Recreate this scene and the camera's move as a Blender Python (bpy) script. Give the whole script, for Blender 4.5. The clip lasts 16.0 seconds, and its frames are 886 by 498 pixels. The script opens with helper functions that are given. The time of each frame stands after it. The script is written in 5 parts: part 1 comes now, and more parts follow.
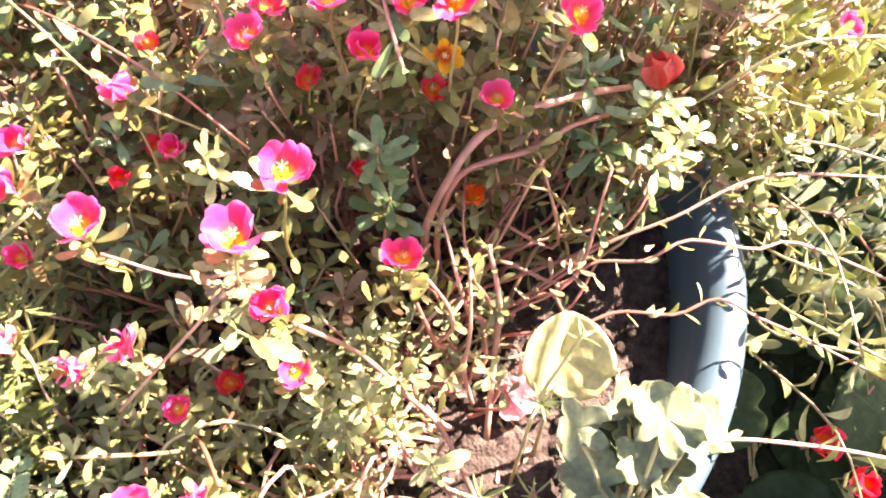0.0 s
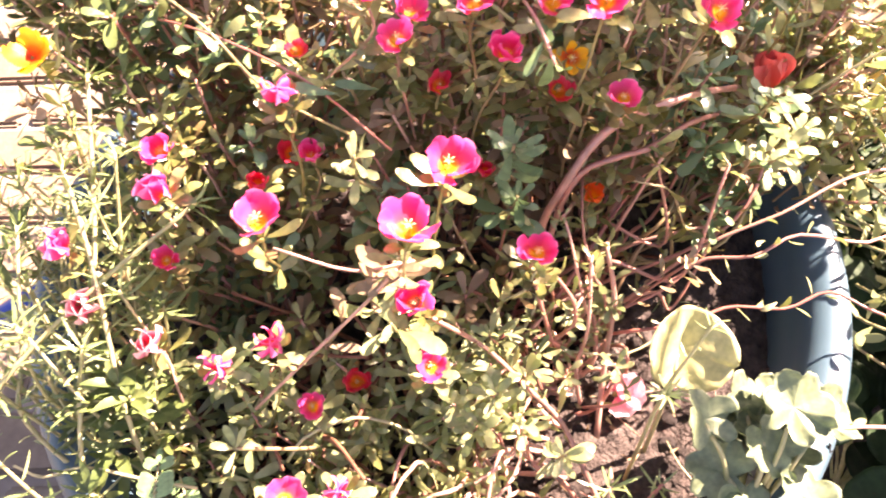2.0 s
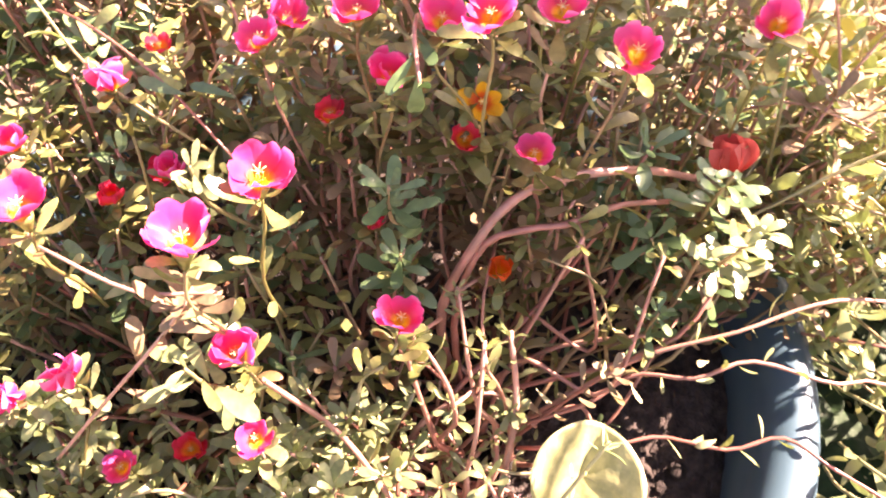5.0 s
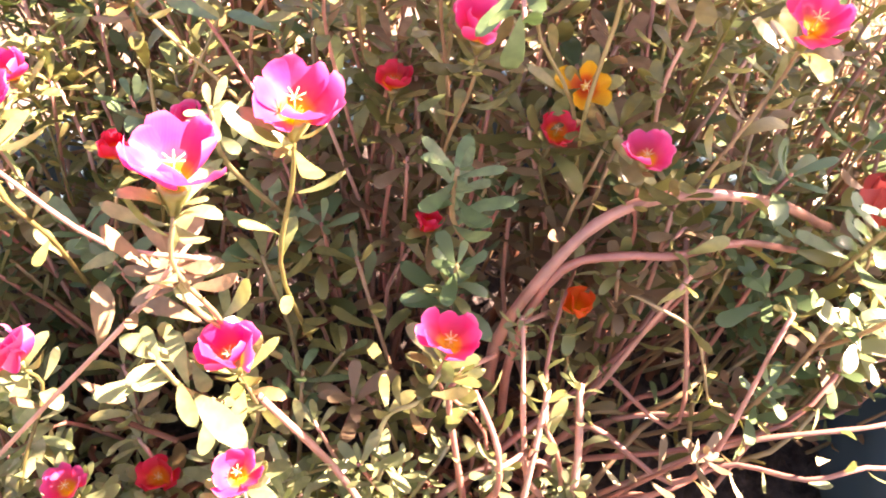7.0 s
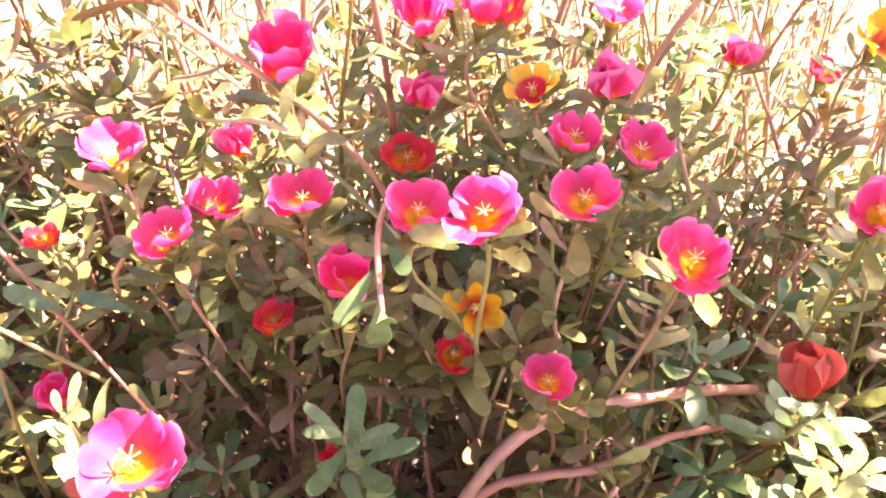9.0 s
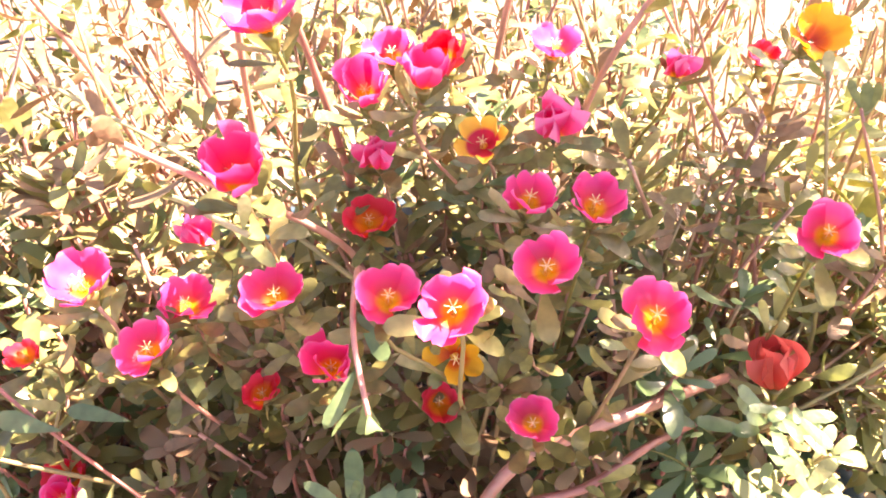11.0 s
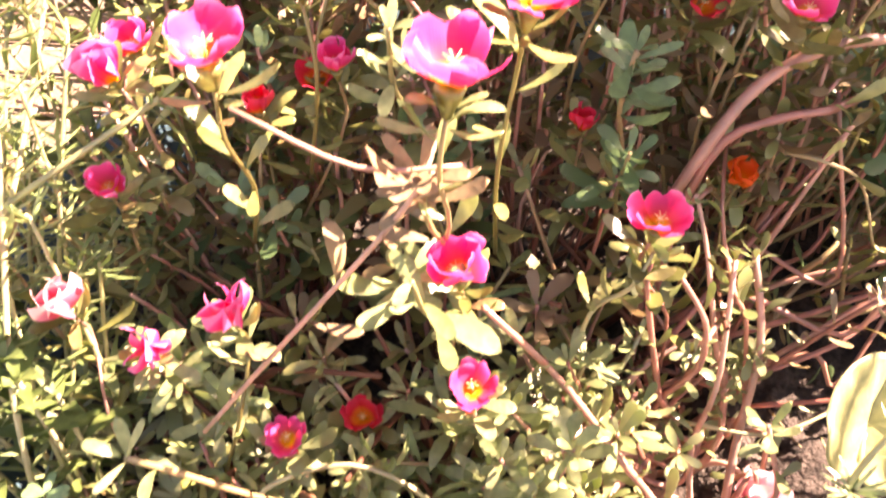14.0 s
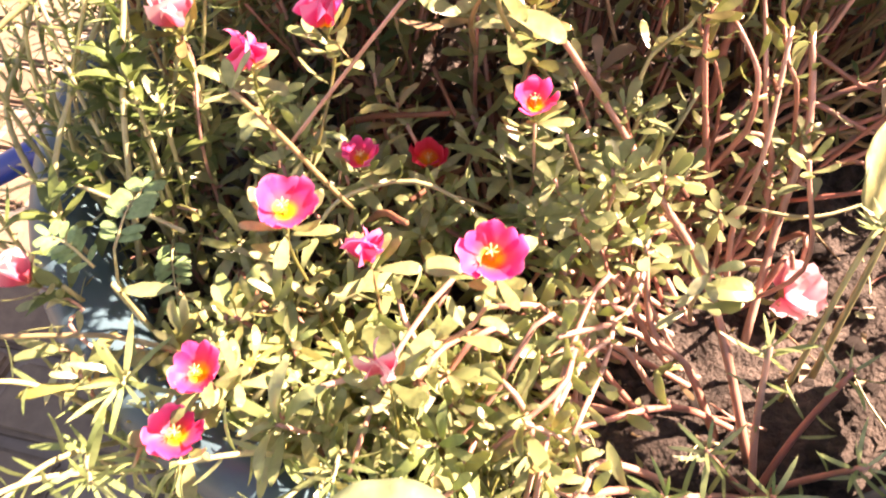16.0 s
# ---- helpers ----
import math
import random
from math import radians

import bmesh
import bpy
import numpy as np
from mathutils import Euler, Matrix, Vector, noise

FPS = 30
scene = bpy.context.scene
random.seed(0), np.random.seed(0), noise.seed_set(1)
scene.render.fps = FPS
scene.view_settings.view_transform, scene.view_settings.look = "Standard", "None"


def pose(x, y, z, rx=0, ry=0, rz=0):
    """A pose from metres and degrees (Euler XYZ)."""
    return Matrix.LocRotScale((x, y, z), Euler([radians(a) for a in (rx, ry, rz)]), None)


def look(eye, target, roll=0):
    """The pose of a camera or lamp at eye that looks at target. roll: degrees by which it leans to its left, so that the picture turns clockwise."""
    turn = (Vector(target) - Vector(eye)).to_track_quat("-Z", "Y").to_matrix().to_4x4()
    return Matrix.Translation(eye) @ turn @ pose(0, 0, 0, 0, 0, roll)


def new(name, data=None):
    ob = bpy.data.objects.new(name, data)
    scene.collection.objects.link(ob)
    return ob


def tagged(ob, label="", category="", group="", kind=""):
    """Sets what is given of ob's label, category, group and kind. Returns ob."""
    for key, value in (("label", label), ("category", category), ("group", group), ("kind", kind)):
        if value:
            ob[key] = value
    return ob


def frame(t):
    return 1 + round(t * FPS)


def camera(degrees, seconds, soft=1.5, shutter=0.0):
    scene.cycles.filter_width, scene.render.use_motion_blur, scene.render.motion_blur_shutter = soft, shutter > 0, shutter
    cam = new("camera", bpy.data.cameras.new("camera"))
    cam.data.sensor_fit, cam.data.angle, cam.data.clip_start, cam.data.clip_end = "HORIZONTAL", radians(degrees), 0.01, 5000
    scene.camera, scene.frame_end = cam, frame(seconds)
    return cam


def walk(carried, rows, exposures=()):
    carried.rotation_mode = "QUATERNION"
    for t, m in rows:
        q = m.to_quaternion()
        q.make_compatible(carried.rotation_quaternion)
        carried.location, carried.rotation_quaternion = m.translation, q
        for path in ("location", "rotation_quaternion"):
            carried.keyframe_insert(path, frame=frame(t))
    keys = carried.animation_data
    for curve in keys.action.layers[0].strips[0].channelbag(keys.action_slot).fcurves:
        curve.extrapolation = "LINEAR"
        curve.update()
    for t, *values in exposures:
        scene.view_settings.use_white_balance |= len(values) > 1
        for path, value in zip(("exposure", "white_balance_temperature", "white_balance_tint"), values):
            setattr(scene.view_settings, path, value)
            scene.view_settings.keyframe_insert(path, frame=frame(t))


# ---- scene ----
cam = camera(58.3, 16.0, soft=1.9, shutter=0.4)
METRES, EYE, TILT, LEAN, TURN = 0.82, 0.85, -60.0, 0.0, 0.0
ROWS = [
    (0.0, 0.0, 0.0, 0.0, 0.0, 0.0, 0.0),
    (0.5, -0.0108, -0.0107, 0.0061, -0.26, 1.24, 1.1),
    (1.0, -0.0286, -0.0104, -0.0018, -0.01, 1.57, 1.41),
    (1.5, -0.0475, -0.0156, -0.0114, 0.43, 1.43, 1.36),
    (2.0, -0.0813, -0.0172, -0.0182, 0.94, 1.74, 1.08),
    (2.5, -0.1032, -0.0198, -0.0273, 1.51, 1.82, 0.13),
    (3.0, -0.0671, -0.0166, -0.0095, 1.74, 2.18, 0.13),
    (3.5, -0.0121, 0.0014, 0.0046, 1.11, 2.73, 1.23),
    (3.7, 0.0, 0.008, -0.0032, 0.77, 3.73, 1.32),
    (5.8, 0.0415, 0.1425, -0.0555, 6.28, 14.01, -15.28),
    (6.0, 0.0293, 0.1607, -0.055, 4.88, 15.02, -16.19),
    (6.5, 0.01, 0.1949, -0.0583, 5.08, 15.03, -16.37),
    (7.0, 0.0145, 0.1876, -0.0536, 5.07, 15.12, -16.22),
    (7.5, 0.04, 0.1856, -0.0266, 4.66, 15.85, -14.2),
    (8.0, 0.0525, 0.1807, -0.0093, 3.85, 17.95, -10.86),
    (8.5, 0.04, 0.1859, 0.0117, 4.27, 18.8, -8.55),
    (9.0, 0.0274, 0.1877, 0.0398, 4.82, 18.68, -8.0),
    (9.2, 0.0256, 0.1932, 0.0419, 4.89, 18.49, -7.94),
    (11.3, 0.0268, 0.1608, 0.0931, 5.24, 12.92, 0.77),
    (11.5, 0.0178, 0.1587, 0.0897, 5.79, 12.53, 1.09),
    (12.0, -0.0021, 0.1646, 0.0638, 5.88, 12.33, 1.45),
    (12.5, -0.0395, 0.1657, 0.0207, 5.86, 11.93, 1.46),
    (13.0, -0.0694, 0.164, -0.0384, 5.81, 11.98, -1.13),
    (13.5, -0.078, 0.1829, -0.0626, 5.39, 11.93, -3.59),
    (14.0, -0.0776, 0.1824, -0.0957, 5.51, 11.9, -5.85),
    (14.5, -0.0692, 0.1853, -0.1498, 6.29, 12.17, -7.14),
    (15.0, -0.0663, 0.1823, -0.1741, 7.1, 11.81, -8.56),
    (15.5, -0.0662, 0.1795, -0.1964, 7.8, 10.81, -10.1),
    (16.0, -0.0649, 0.1739, -0.2235, 8.2, 10.05, -11.31),
]
EXPOSURE = [(0.0, 3.15, 8650, 40), (2.0, 3.05, 8650, 41), (3.5, 2.80, 8650, 41), (6.0, 3.20, 8800, 45), (7.0, 3.32, 8750, 44), (9.0, 3.22, 8800, 42), (12.0, 3.28, 8800, 44), (13.5, 3.18, 9300, 38), (16.0, 2.68, 9750, 39)]
walk(cam, [(t, pose(0, 0, EYE, TILT, LEAN, TURN) @ pose(METRES * x, METRES * y, METRES * z, 90 + pitch, roll, yaw)) for t, x, y, z, yaw, pitch, roll in ROWS], EXPOSURE)

# ---- world, sun ----
SUN_AZ, SUN_EL = radians(30.0), radians(43.0)   # azimuth from +x towards +y
world = bpy.data.worlds.new("world")
scene.world = world
world.use_nodes = True
wn = world.node_tree.nodes
sky = wn.new("ShaderNodeTexSky")
sky.sky_type = "NISHITA"
sky.sun_disc = False
sky.sun_elevation = SUN_EL
sky.sun_rotation = math.pi / 2 - SUN_AZ
wn["Background"].inputs["Strength"].default_value = 0.062
world.node_tree.links.new(sky.outputs[0], wn["Background"].inputs["Color"])
sun = new("sun", bpy.data.lights.new("sun", "SUN"))
sun.data.energy, sun.data.angle, sun.data.color = 5.0, radians(0.5), (1.0, 0.975, 0.93)
sun.matrix_world = look((3 * math.cos(SUN_AZ), 3 * math.sin(SUN_AZ), 3 * math.tan(SUN_EL)), (0, 0, 0))

RIM_Z, SOIL_Z = 0.362, 0.302
POT_X, POT_Y, POT_R = -0.080, 0.292, 0.297
rnd = random.Random(7)


# ---- materials ----
def nodes_of(name):
    mat = bpy.data.materials.new(name)
    mat.use_nodes = True
    nt = mat.node_tree
    return mat, nt, nt.nodes["Principled BSDF"]


def ramp(nt, fac, stops):
    r = nt.nodes.new("ShaderNodeValToRGB")
    el = r.color_ramp.elements
    el[0].position, el[0].color = stops[0][0], (*stops[0][1], 1)
    el[1].position, el[1].color = stops[-1][0], (*stops[-1][1], 1)
    for p, c in stops[1:-1]:
        e = el.new(p)
        e.color = (*c, 1)
    nt.links.new(fac, r.inputs[0])
    return r.outputs[0]


def noise_of(nt, scale, detail=4.0, coord="Object"):
    tc = nt.nodes.new("ShaderNodeTexCoord")
    n = nt.nodes.new("ShaderNodeTexNoise")
    n.inputs["Scale"].default_value, n.inputs["Detail"].default_value = scale, detail
    nt.links.new(tc.outputs[coord], n.inputs["Vector"])
    return n.outputs["Fac"]


def mixed(nt, fac, a, b, mode="MIX"):
    m = nt.nodes.new("ShaderNodeMix")
    m.data_type, m.blend_type = "RGBA", mode
    for sock, val in ((m.inputs[0], fac), (m.inputs[6], a), (m.inputs[7], b)):
        if isinstance(val, (int, float)):
            sock.default_value = val
        elif isinstance(val, tuple):
            sock.default_value = (*val, 1)
        else:
            nt.links.new(val, sock)
    return m.outputs[2]


def bumped(nt, bsdf, fac, strength, distance):
    b = nt.nodes.new("ShaderNodeBump")
    b.inputs["Strength"].default_value, b.inputs["Distance"].default_value = strength, distance
    nt.links.new(fac, b.inputs["Height"])
    nt.links.new(b.outputs[0], bsdf.inputs["Normal"])


def lone(nt):
    """A random value of each piece, be it an object or an island of a joined mesh."""
    a, b = nt.nodes.new("ShaderNodeObjectInfo"), nt.nodes.new("ShaderNodeNewGeometry")
    s = nt.nodes.new("ShaderNodeMath")
    f = nt.nodes.new("ShaderNodeMath")
    s.operation, f.operation = "ADD", "FRACT"
    nt.links.new(a.outputs["Random"], s.inputs[0])
    nt.links.new(b.outputs["Random Per Island"], s.inputs[1])
    nt.links.new(s.outputs[0], f.inputs[0])
    return f.outputs[0]


def thin(nt, bsdf, color, share):
    """Lets a share of the light through, as leaves and petals do."""
    out = nt.nodes["Material Output"]
    t = nt.nodes.new("ShaderNodeBsdfTranslucent")
    m = nt.nodes.new("ShaderNodeMixShader")
    m.inputs[0].default_value = share
    nt.links.new(color, t.inputs["Color"])
    nt.links.new(bsdf.outputs[0], m.inputs[1])
    nt.links.new(t.outputs[0], m.inputs[2])
    nt.links.new(m.outputs[0], out.inputs["Surface"])


def leaf_material(name, tones, share=0.38, rough=0.30, scale=3.0, spec=0.8):
    mat, nt, bsdf = nodes_of(name)
    step = 1.0 / (len(tones) - 1)
    base = ramp(nt, lone(nt), [(i * step, c) for i, c in enumerate(tones)])
    blot = ramp(nt, noise_of(nt, scale, 3.0), [(0.35, (0.72, 0.74, 0.66)), (0.65, (1.15, 1.12, 1.0))])
    col = mixed(nt, 1.0, base, blot, "MULTIPLY")
    nt.links.new(col, bsdf.inputs["Base Color"])
    bsdf.inputs["Roughness"].default_value = rough
    bsdf.inputs["Specular IOR Level"].default_value = spec
    bumped(nt, bsdf, noise_of(nt, 5.0, 2.0), 0.06, 0.02)
    thin(nt, bsdf, col, share)
    return mat


def petal_material(name, stops, share=0.38):
    mat, nt, bsdf = nodes_of(name)
    tc = nt.nodes.new("ShaderNodeTexCoord")
    ln = nt.nodes.new("ShaderNodeVectorMath")
    ln.operation = "LENGTH"
    nt.links.new(tc.outputs["Object"], ln.inputs[0])
    base = ramp(nt, ln.outputs["Value"], stops)
    wav = nt.nodes.new("ShaderNodeTexWave")
    wav.inputs["Scale"].default_value, wav.inputs["Distortion"].default_value = 7.0, 2.5
    nt.links.new(tc.outputs["Object"], wav.inputs["Vector"])
    vein = ramp(nt, wav.outputs["Fac"], [(0.2, (0.97, 0.95, 0.97)), (0.9, (1.02, 1.02, 1.02))])
    col = mixed(nt, 1.0, base, vein, "MULTIPLY")
    var = ramp(nt, lone(nt), [(0.0, (0.86, 0.9, 0.85)), (1.0, (1.08, 1.08, 1.1))])
    col = mixed(nt, 1.0, col, var, "MULTIPLY")
    nt.links.new(col, bsdf.inputs["Base Color"])
    bsdf.inputs["Roughness"].default_value = 0.5
    bumped(nt, bsdf, wav.outputs["Fac"], 0.05, 0.02)
    thin(nt, bsdf, col, share)
    return mat


def plain_material(name, a, b, scale, rough=0.6, bump=0.3, bump_scale=None, dist=0.002, metal=0.0, coord="Object"):
    mat, nt, bsdf = nodes_of(name)
    col = ramp(nt, noise_of(nt, scale, 6.0, coord), [(0.3, a), (0.7, b)])
    nt.links.new(col, bsdf.inputs["Base Color"])
    bsdf.inputs["Roughness"].default_value, bsdf.inputs["Metallic"].default_value = rough, metal
    if bump:
        bumped(nt, bsdf, noise_of(nt, bump_scale or scale * 3, 8.0, coord), bump, dist)
    return mat


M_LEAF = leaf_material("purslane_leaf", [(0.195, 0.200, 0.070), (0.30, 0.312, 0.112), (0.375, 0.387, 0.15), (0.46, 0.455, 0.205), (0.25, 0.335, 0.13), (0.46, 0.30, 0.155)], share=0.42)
M_LEAF_BLUE = leaf_material("blue_green_leaf", [(0.15, 0.275, 0.12), (0.205, 0.345, 0.165), (0.26, 0.39, 0.21)])
# sunlit copy of the purslane leaf, its brightness put into the colour
M_LEAF_LIME_LIT = leaf_material("lit_yellow_green_leaf", [(0.345, 0.42, 0.195), (0.45, 0.52, 0.28), (0.55, 0.58, 0.36), (0.385, 0.465, 0.215)], share=0.52)
M_LEAF_DRY = leaf_material("tan_leaf", [(0.34, 0.22, 0.135), (0.43, 0.30, 0.19), (0.37, 0.27, 0.15)], rough=0.6)
M_NEEDLE = leaf_material("needle_leaf", [(0.25, 0.36, 0.14), (0.34, 0.45, 0.205), (0.44, 0.51, 0.28)])
M_WEED = leaf_material("dark_weed_leaf", [(0.11, 0.18, 0.055), (0.17, 0.25, 0.08), (0.22, 0.29, 0.10)], rough=0.5)
M_LOBED = leaf_material("grey_green_leaf", [(0.21, 0.285, 0.17), (0.27, 0.345, 0.21)], rough=0.55, scale=4.0)
M_ROUND = leaf_material("pale_round_leaf", [(0.50, 0.51, 0.25), (0.54, 0.54, 0.29)], share=0.3, rough=0.5, scale=4.0)
M_BROAD = leaf_material("deep_green_leaf", [(0.018, 0.05, 0.022), (0.03, 0.075, 0.03), (0.045, 0.10, 0.04)], rough=0.6, scale=4.0, spec=0.35)
M_STEM_RED = leaf_material("red_stem", [(0.42, 0.15, 0.125), (0.53, 0.25, 0.215), (0.64, 0.39, 0.34), (0.47, 0.21, 0.165)], share=0.06, rough=0.4, scale=60.0)
M_STEM = leaf_material("tan_green_stem", [(0.32, 0.20, 0.125), (0.36, 0.27, 0.15), (0.30, 0.27, 0.13), (0.40, 0.23, 0.15)], share=0.08, rough=0.45, scale=60.0)
# dark brown that puts the shade of the mound's gaps into stems
M_STEM_GAP = leaf_material("dark_gap_stem", [(0.13, 0.048, 0.030), (0.19, 0.078, 0.050), (0.25, 0.115, 0.075)], share=0.0, rough=0.7, scale=60.0, spec=0.3)
M_STEM_PALE = leaf_material("pale_stem", [(0.45, 0.44, 0.23), (0.50, 0.46, 0.28)], share=0.1, rough=0.45, scale=60.0)
M_CALYX = leaf_material("calyx", [(0.22, 0.22, 0.07), (0.30, 0.24, 0.10)], share=0.2)
# the paler tip stop carries the glow of sunlit petal edges
M_PINK = petal_material("magenta_petal", [(0.10, (0.95, 0.55, 0.03)), (0.22, (0.95, 0.38, 0.03)), (0.37, (0.90, 0.09, 0.14)), (0.66, (0.92, 0.062, 0.26)), (0.92, (0.92, 0.105, 0.35)), (1.08, (0.91, 0.25, 0.51))], 0.46)
M_RED = petal_material("red_petal", [(0.10, (0.90, 0.36, 0.02)), (0.38, (0.90, 0.22, 0.03)), (0.55, (0.82, 0.045, 0.05)), (1.05, (0.84, 0.06, 0.14))], 0.44)
M_ORANGE = petal_material("orange_petal", [(0.10, (0.90, 0.45, 0.03)), (0.5, (0.86, 0.20, 0.02)), (1.05, (0.82, 0.11, 0.03))])
M_SALMON = petal_material("salmon_red_petal", [(0.10, (0.60, 0.10, 0.05)), (0.5, (0.64, 0.07, 0.055)), (1.05, (0.68, 0.13, 0.11))])
M_YELLOW = petal_material("yellow_petal", [(0.10, (0.60, 0.05, 0.01)), (0.36, (0.80, 0.16, 0.01)), (0.55, (0.85, 0.42, 0.02)), (1.05, (0.88, 0.52, 0.04))])
M_TWO = petal_material("crimson_yellow_petal", [(0.10, (0.70, 0.03, 0.05)), (0.50, (0.68, 0.02, 0.07)), (0.62, (0.85, 0.45, 0.05)), (1.05, (0.90, 0.60, 0.10))])
M_WILT = petal_material("wilted_petal", [(0.1, (0.75, 0.22, 0.18)), (0.5, (0.72, 0.10, 0.20)), (0.9, (0.80, 0.28, 0.40)), (1.1, (0.88, 0.58, 0.60))])
M_FADED = petal_material("faded_petal", [(0.1, (0.72, 0.18, 0.28)), (0.5, (0.86, 0.40, 0.48)), (1.0, (0.90, 0.60, 0.64))])
M_STAMEN = plain_material("yellow_stamen", (0.80, 0.42, 0.03), (0.88, 0.60, 0.08), 200.0, 0.6, 0)
M_STIGMA = plain_material("cream_stigma", (0.85, 0.70, 0.30), (0.90, 0.80, 0.45), 200.0, 0.6, 0)
M_POT = plain_material("blue_grey_plastic", (0.045, 0.098, 0.125), (0.072, 0.145, 0.178), 6.0, 0.42, 0.15, 90.0, 0.0006)
M_CRACK = plain_material("dark_crack", (0.004, 0.005, 0.006), (0.01, 0.01, 0.012), 50.0, 0.9, 0)
M_BLUE = plain_material("bright_blue_plastic", (0.006, 0.035, 0.22), (0.012, 0.06, 0.32), 12.0, 0.35, 0)
M_BARK = plain_material("bark", (0.10, 0.075, 0.055), (0.22, 0.17, 0.13), 18.0, 0.9, 0.8, 50.0, 0.006)
M_MORTAR = plain_material("pale_mortar", (0.21, 0.18, 0.145), (0.29, 0.25, 0.205), 40.0, 0.9, 0.4, 160.0, 0.002)
M_WIRE = plain_material("black_wire", (0.01, 0.01, 0.01), (0.03, 0.03, 0.035), 40.0, 0.5, 0)


def soil_material():
    mat, nt, bsdf = nodes_of("dry_soil")
    a = ramp(nt, noise_of(nt, 110.0, 12.0), [(0.3, (0.024, 0.017, 0.013)), (0.7, (0.108, 0.085, 0.072))])
    b = ramp(nt, noise_of(nt, 9.0, 4.0), [(0.35, (0.75, 0.73, 0.70)), (0.65, (1.1, 1.1, 1.1))])
    nt.links.new(mixed(nt, 1.0, a, b, "MULTIPLY"), bsdf.inputs["Base Color"])
    bsdf.inputs["Roughness"].default_value = 0.95
    bumped(nt, bsdf, noise_of(nt, 380.0, 10.0), 1.0, 0.004)
    return mat


def ground_material():
    mat, nt, bsdf = nodes_of("sandy_concrete")
    a = ramp(nt, noise_of(nt, 35.0, 10.0), [(0.3, (0.145, 0.117, 0.089)), (0.7, (0.215, 0.178, 0.14))])
    b = ramp(nt, noise_of(nt, 2.2, 5.0), [(0.35, (0.80, 0.78, 0.74)), (0.65, (1.08, 1.08, 1.08))])
    nt.links.new(mixed(nt, 1.0, a, b, "MULTIPLY"), bsdf.inputs["Base Color"])
    bsdf.inputs["Roughness"].default_value = 0.9
    bumped(nt, bsdf, noise_of(nt, 160.0, 8.0), 0.5, 0.003)
    return mat


def brick_material():
    mat, nt, bsdf = nodes_of("worn_brick")
    base = ramp(nt, lone(nt), [(0.0, (0.17, 0.112, 0.074)), (0.5, (0.205, 0.142, 0.097)), (1.0, (0.19, 0.152, 0.112))])
    b = ramp(nt, noise_of(nt, 60.0, 8.0), [(0.3, (0.8, 0.8, 0.8)), (0.7, (1.12, 1.12, 1.12))])
    nt.links.new(mixed(nt, 1.0, base, b, "MULTIPLY"), bsdf.inputs["Base Color"])
    bsdf.inputs["Roughness"].default_value = 0.9
    bumped(nt, bsdf, noise_of(nt, 150.0, 8.0), 0.5, 0.002)
    return mat


M_SOIL, M_GROUND, M_BRICK = soil_material(), ground_material(), brick_material()


# ---- mesh helpers ----
def mesh_of(name, verts, faces, smooth=True):
    me = bpy.data.meshes.new(name)
    me.from_pydata([tuple(v) for v in verts], [], faces)
    if smooth:
        me.polygons.foreach_set("use_smooth", [True] * len(me.polygons))
    me.update()
    return me


def part(name, mesh, material, parent=None, label="", m=None):
    ob = new(name, mesh)
    if not mesh.materials:
        mesh.materials.append(material)
    if parent:
        ob.parent = parent
    if m is not None:
        ob.matrix_basis = m
    if label:
        ob["label"] = label
    return ob


def smoothstep(a, b, v):
    k = min(1.0, max(0.0, (v - a) / (b - a)))
    return k * k * (3 - 2 * k)


def spline(points, n):
    """n + 1 places along a smooth curve through the points."""
    pts = [Vector(p) for p in points]
    if len(pts) == 2:
        return [pts[0].lerp(pts[1], i / n) for i in range(n + 1)]
    ext = [pts[0] * 2 - pts[1]] + pts + [pts[-1] * 2 - pts[-2]]
    out = []
    for i in range(n + 1):
        u = i / n * (len(pts) - 1)
        k = min(int(u), len(pts) - 2)
        f = u - k
        a, b, c, d = ext[k:k + 4]
        out.append(0.5 * (2 * b + (c - a) * f + (2 * a - 5 * b + 4 * c - d) * f * f + (3 * b - a - 3 * c + d) * f ** 3))
    return out


def tube(name, path, r0, r1, sides=6, knots=0.0):
    """A tapered stem along a path, with swollen knots."""
    verts, faces = [], []
    side = Vector((0.3, 0.9, 0.2))
    for i, p in enumerate(path):
        d = (path[min(i + 1, len(path) - 1)] - path[max(i - 1, 0)]).normalized()
        side = (side - d * side.dot(d)).normalized()
        up = d.cross(side)
        r = r0 + (r1 - r0) * i / (len(path) - 1)
        if knots and i % 3 == 1:
            r *= 1 + knots
        for k in range(sides):
            a = 2 * math.pi * k / sides
            verts.append(p + side * (r * math.cos(a)) + up * (r * math.sin(a)))
    for i in range(len(path) - 1):
        for k in range(sides):
            a, b = i * sides + k, i * sides + (k + 1) % sides
            faces.append((a, b, b + sides, a + sides))
    faces.append(tuple(range(sides - 1, -1, -1)))
    faces.append(tuple(range(len(verts) - sides, len(verts))))
    return mesh_of(name, verts, faces)


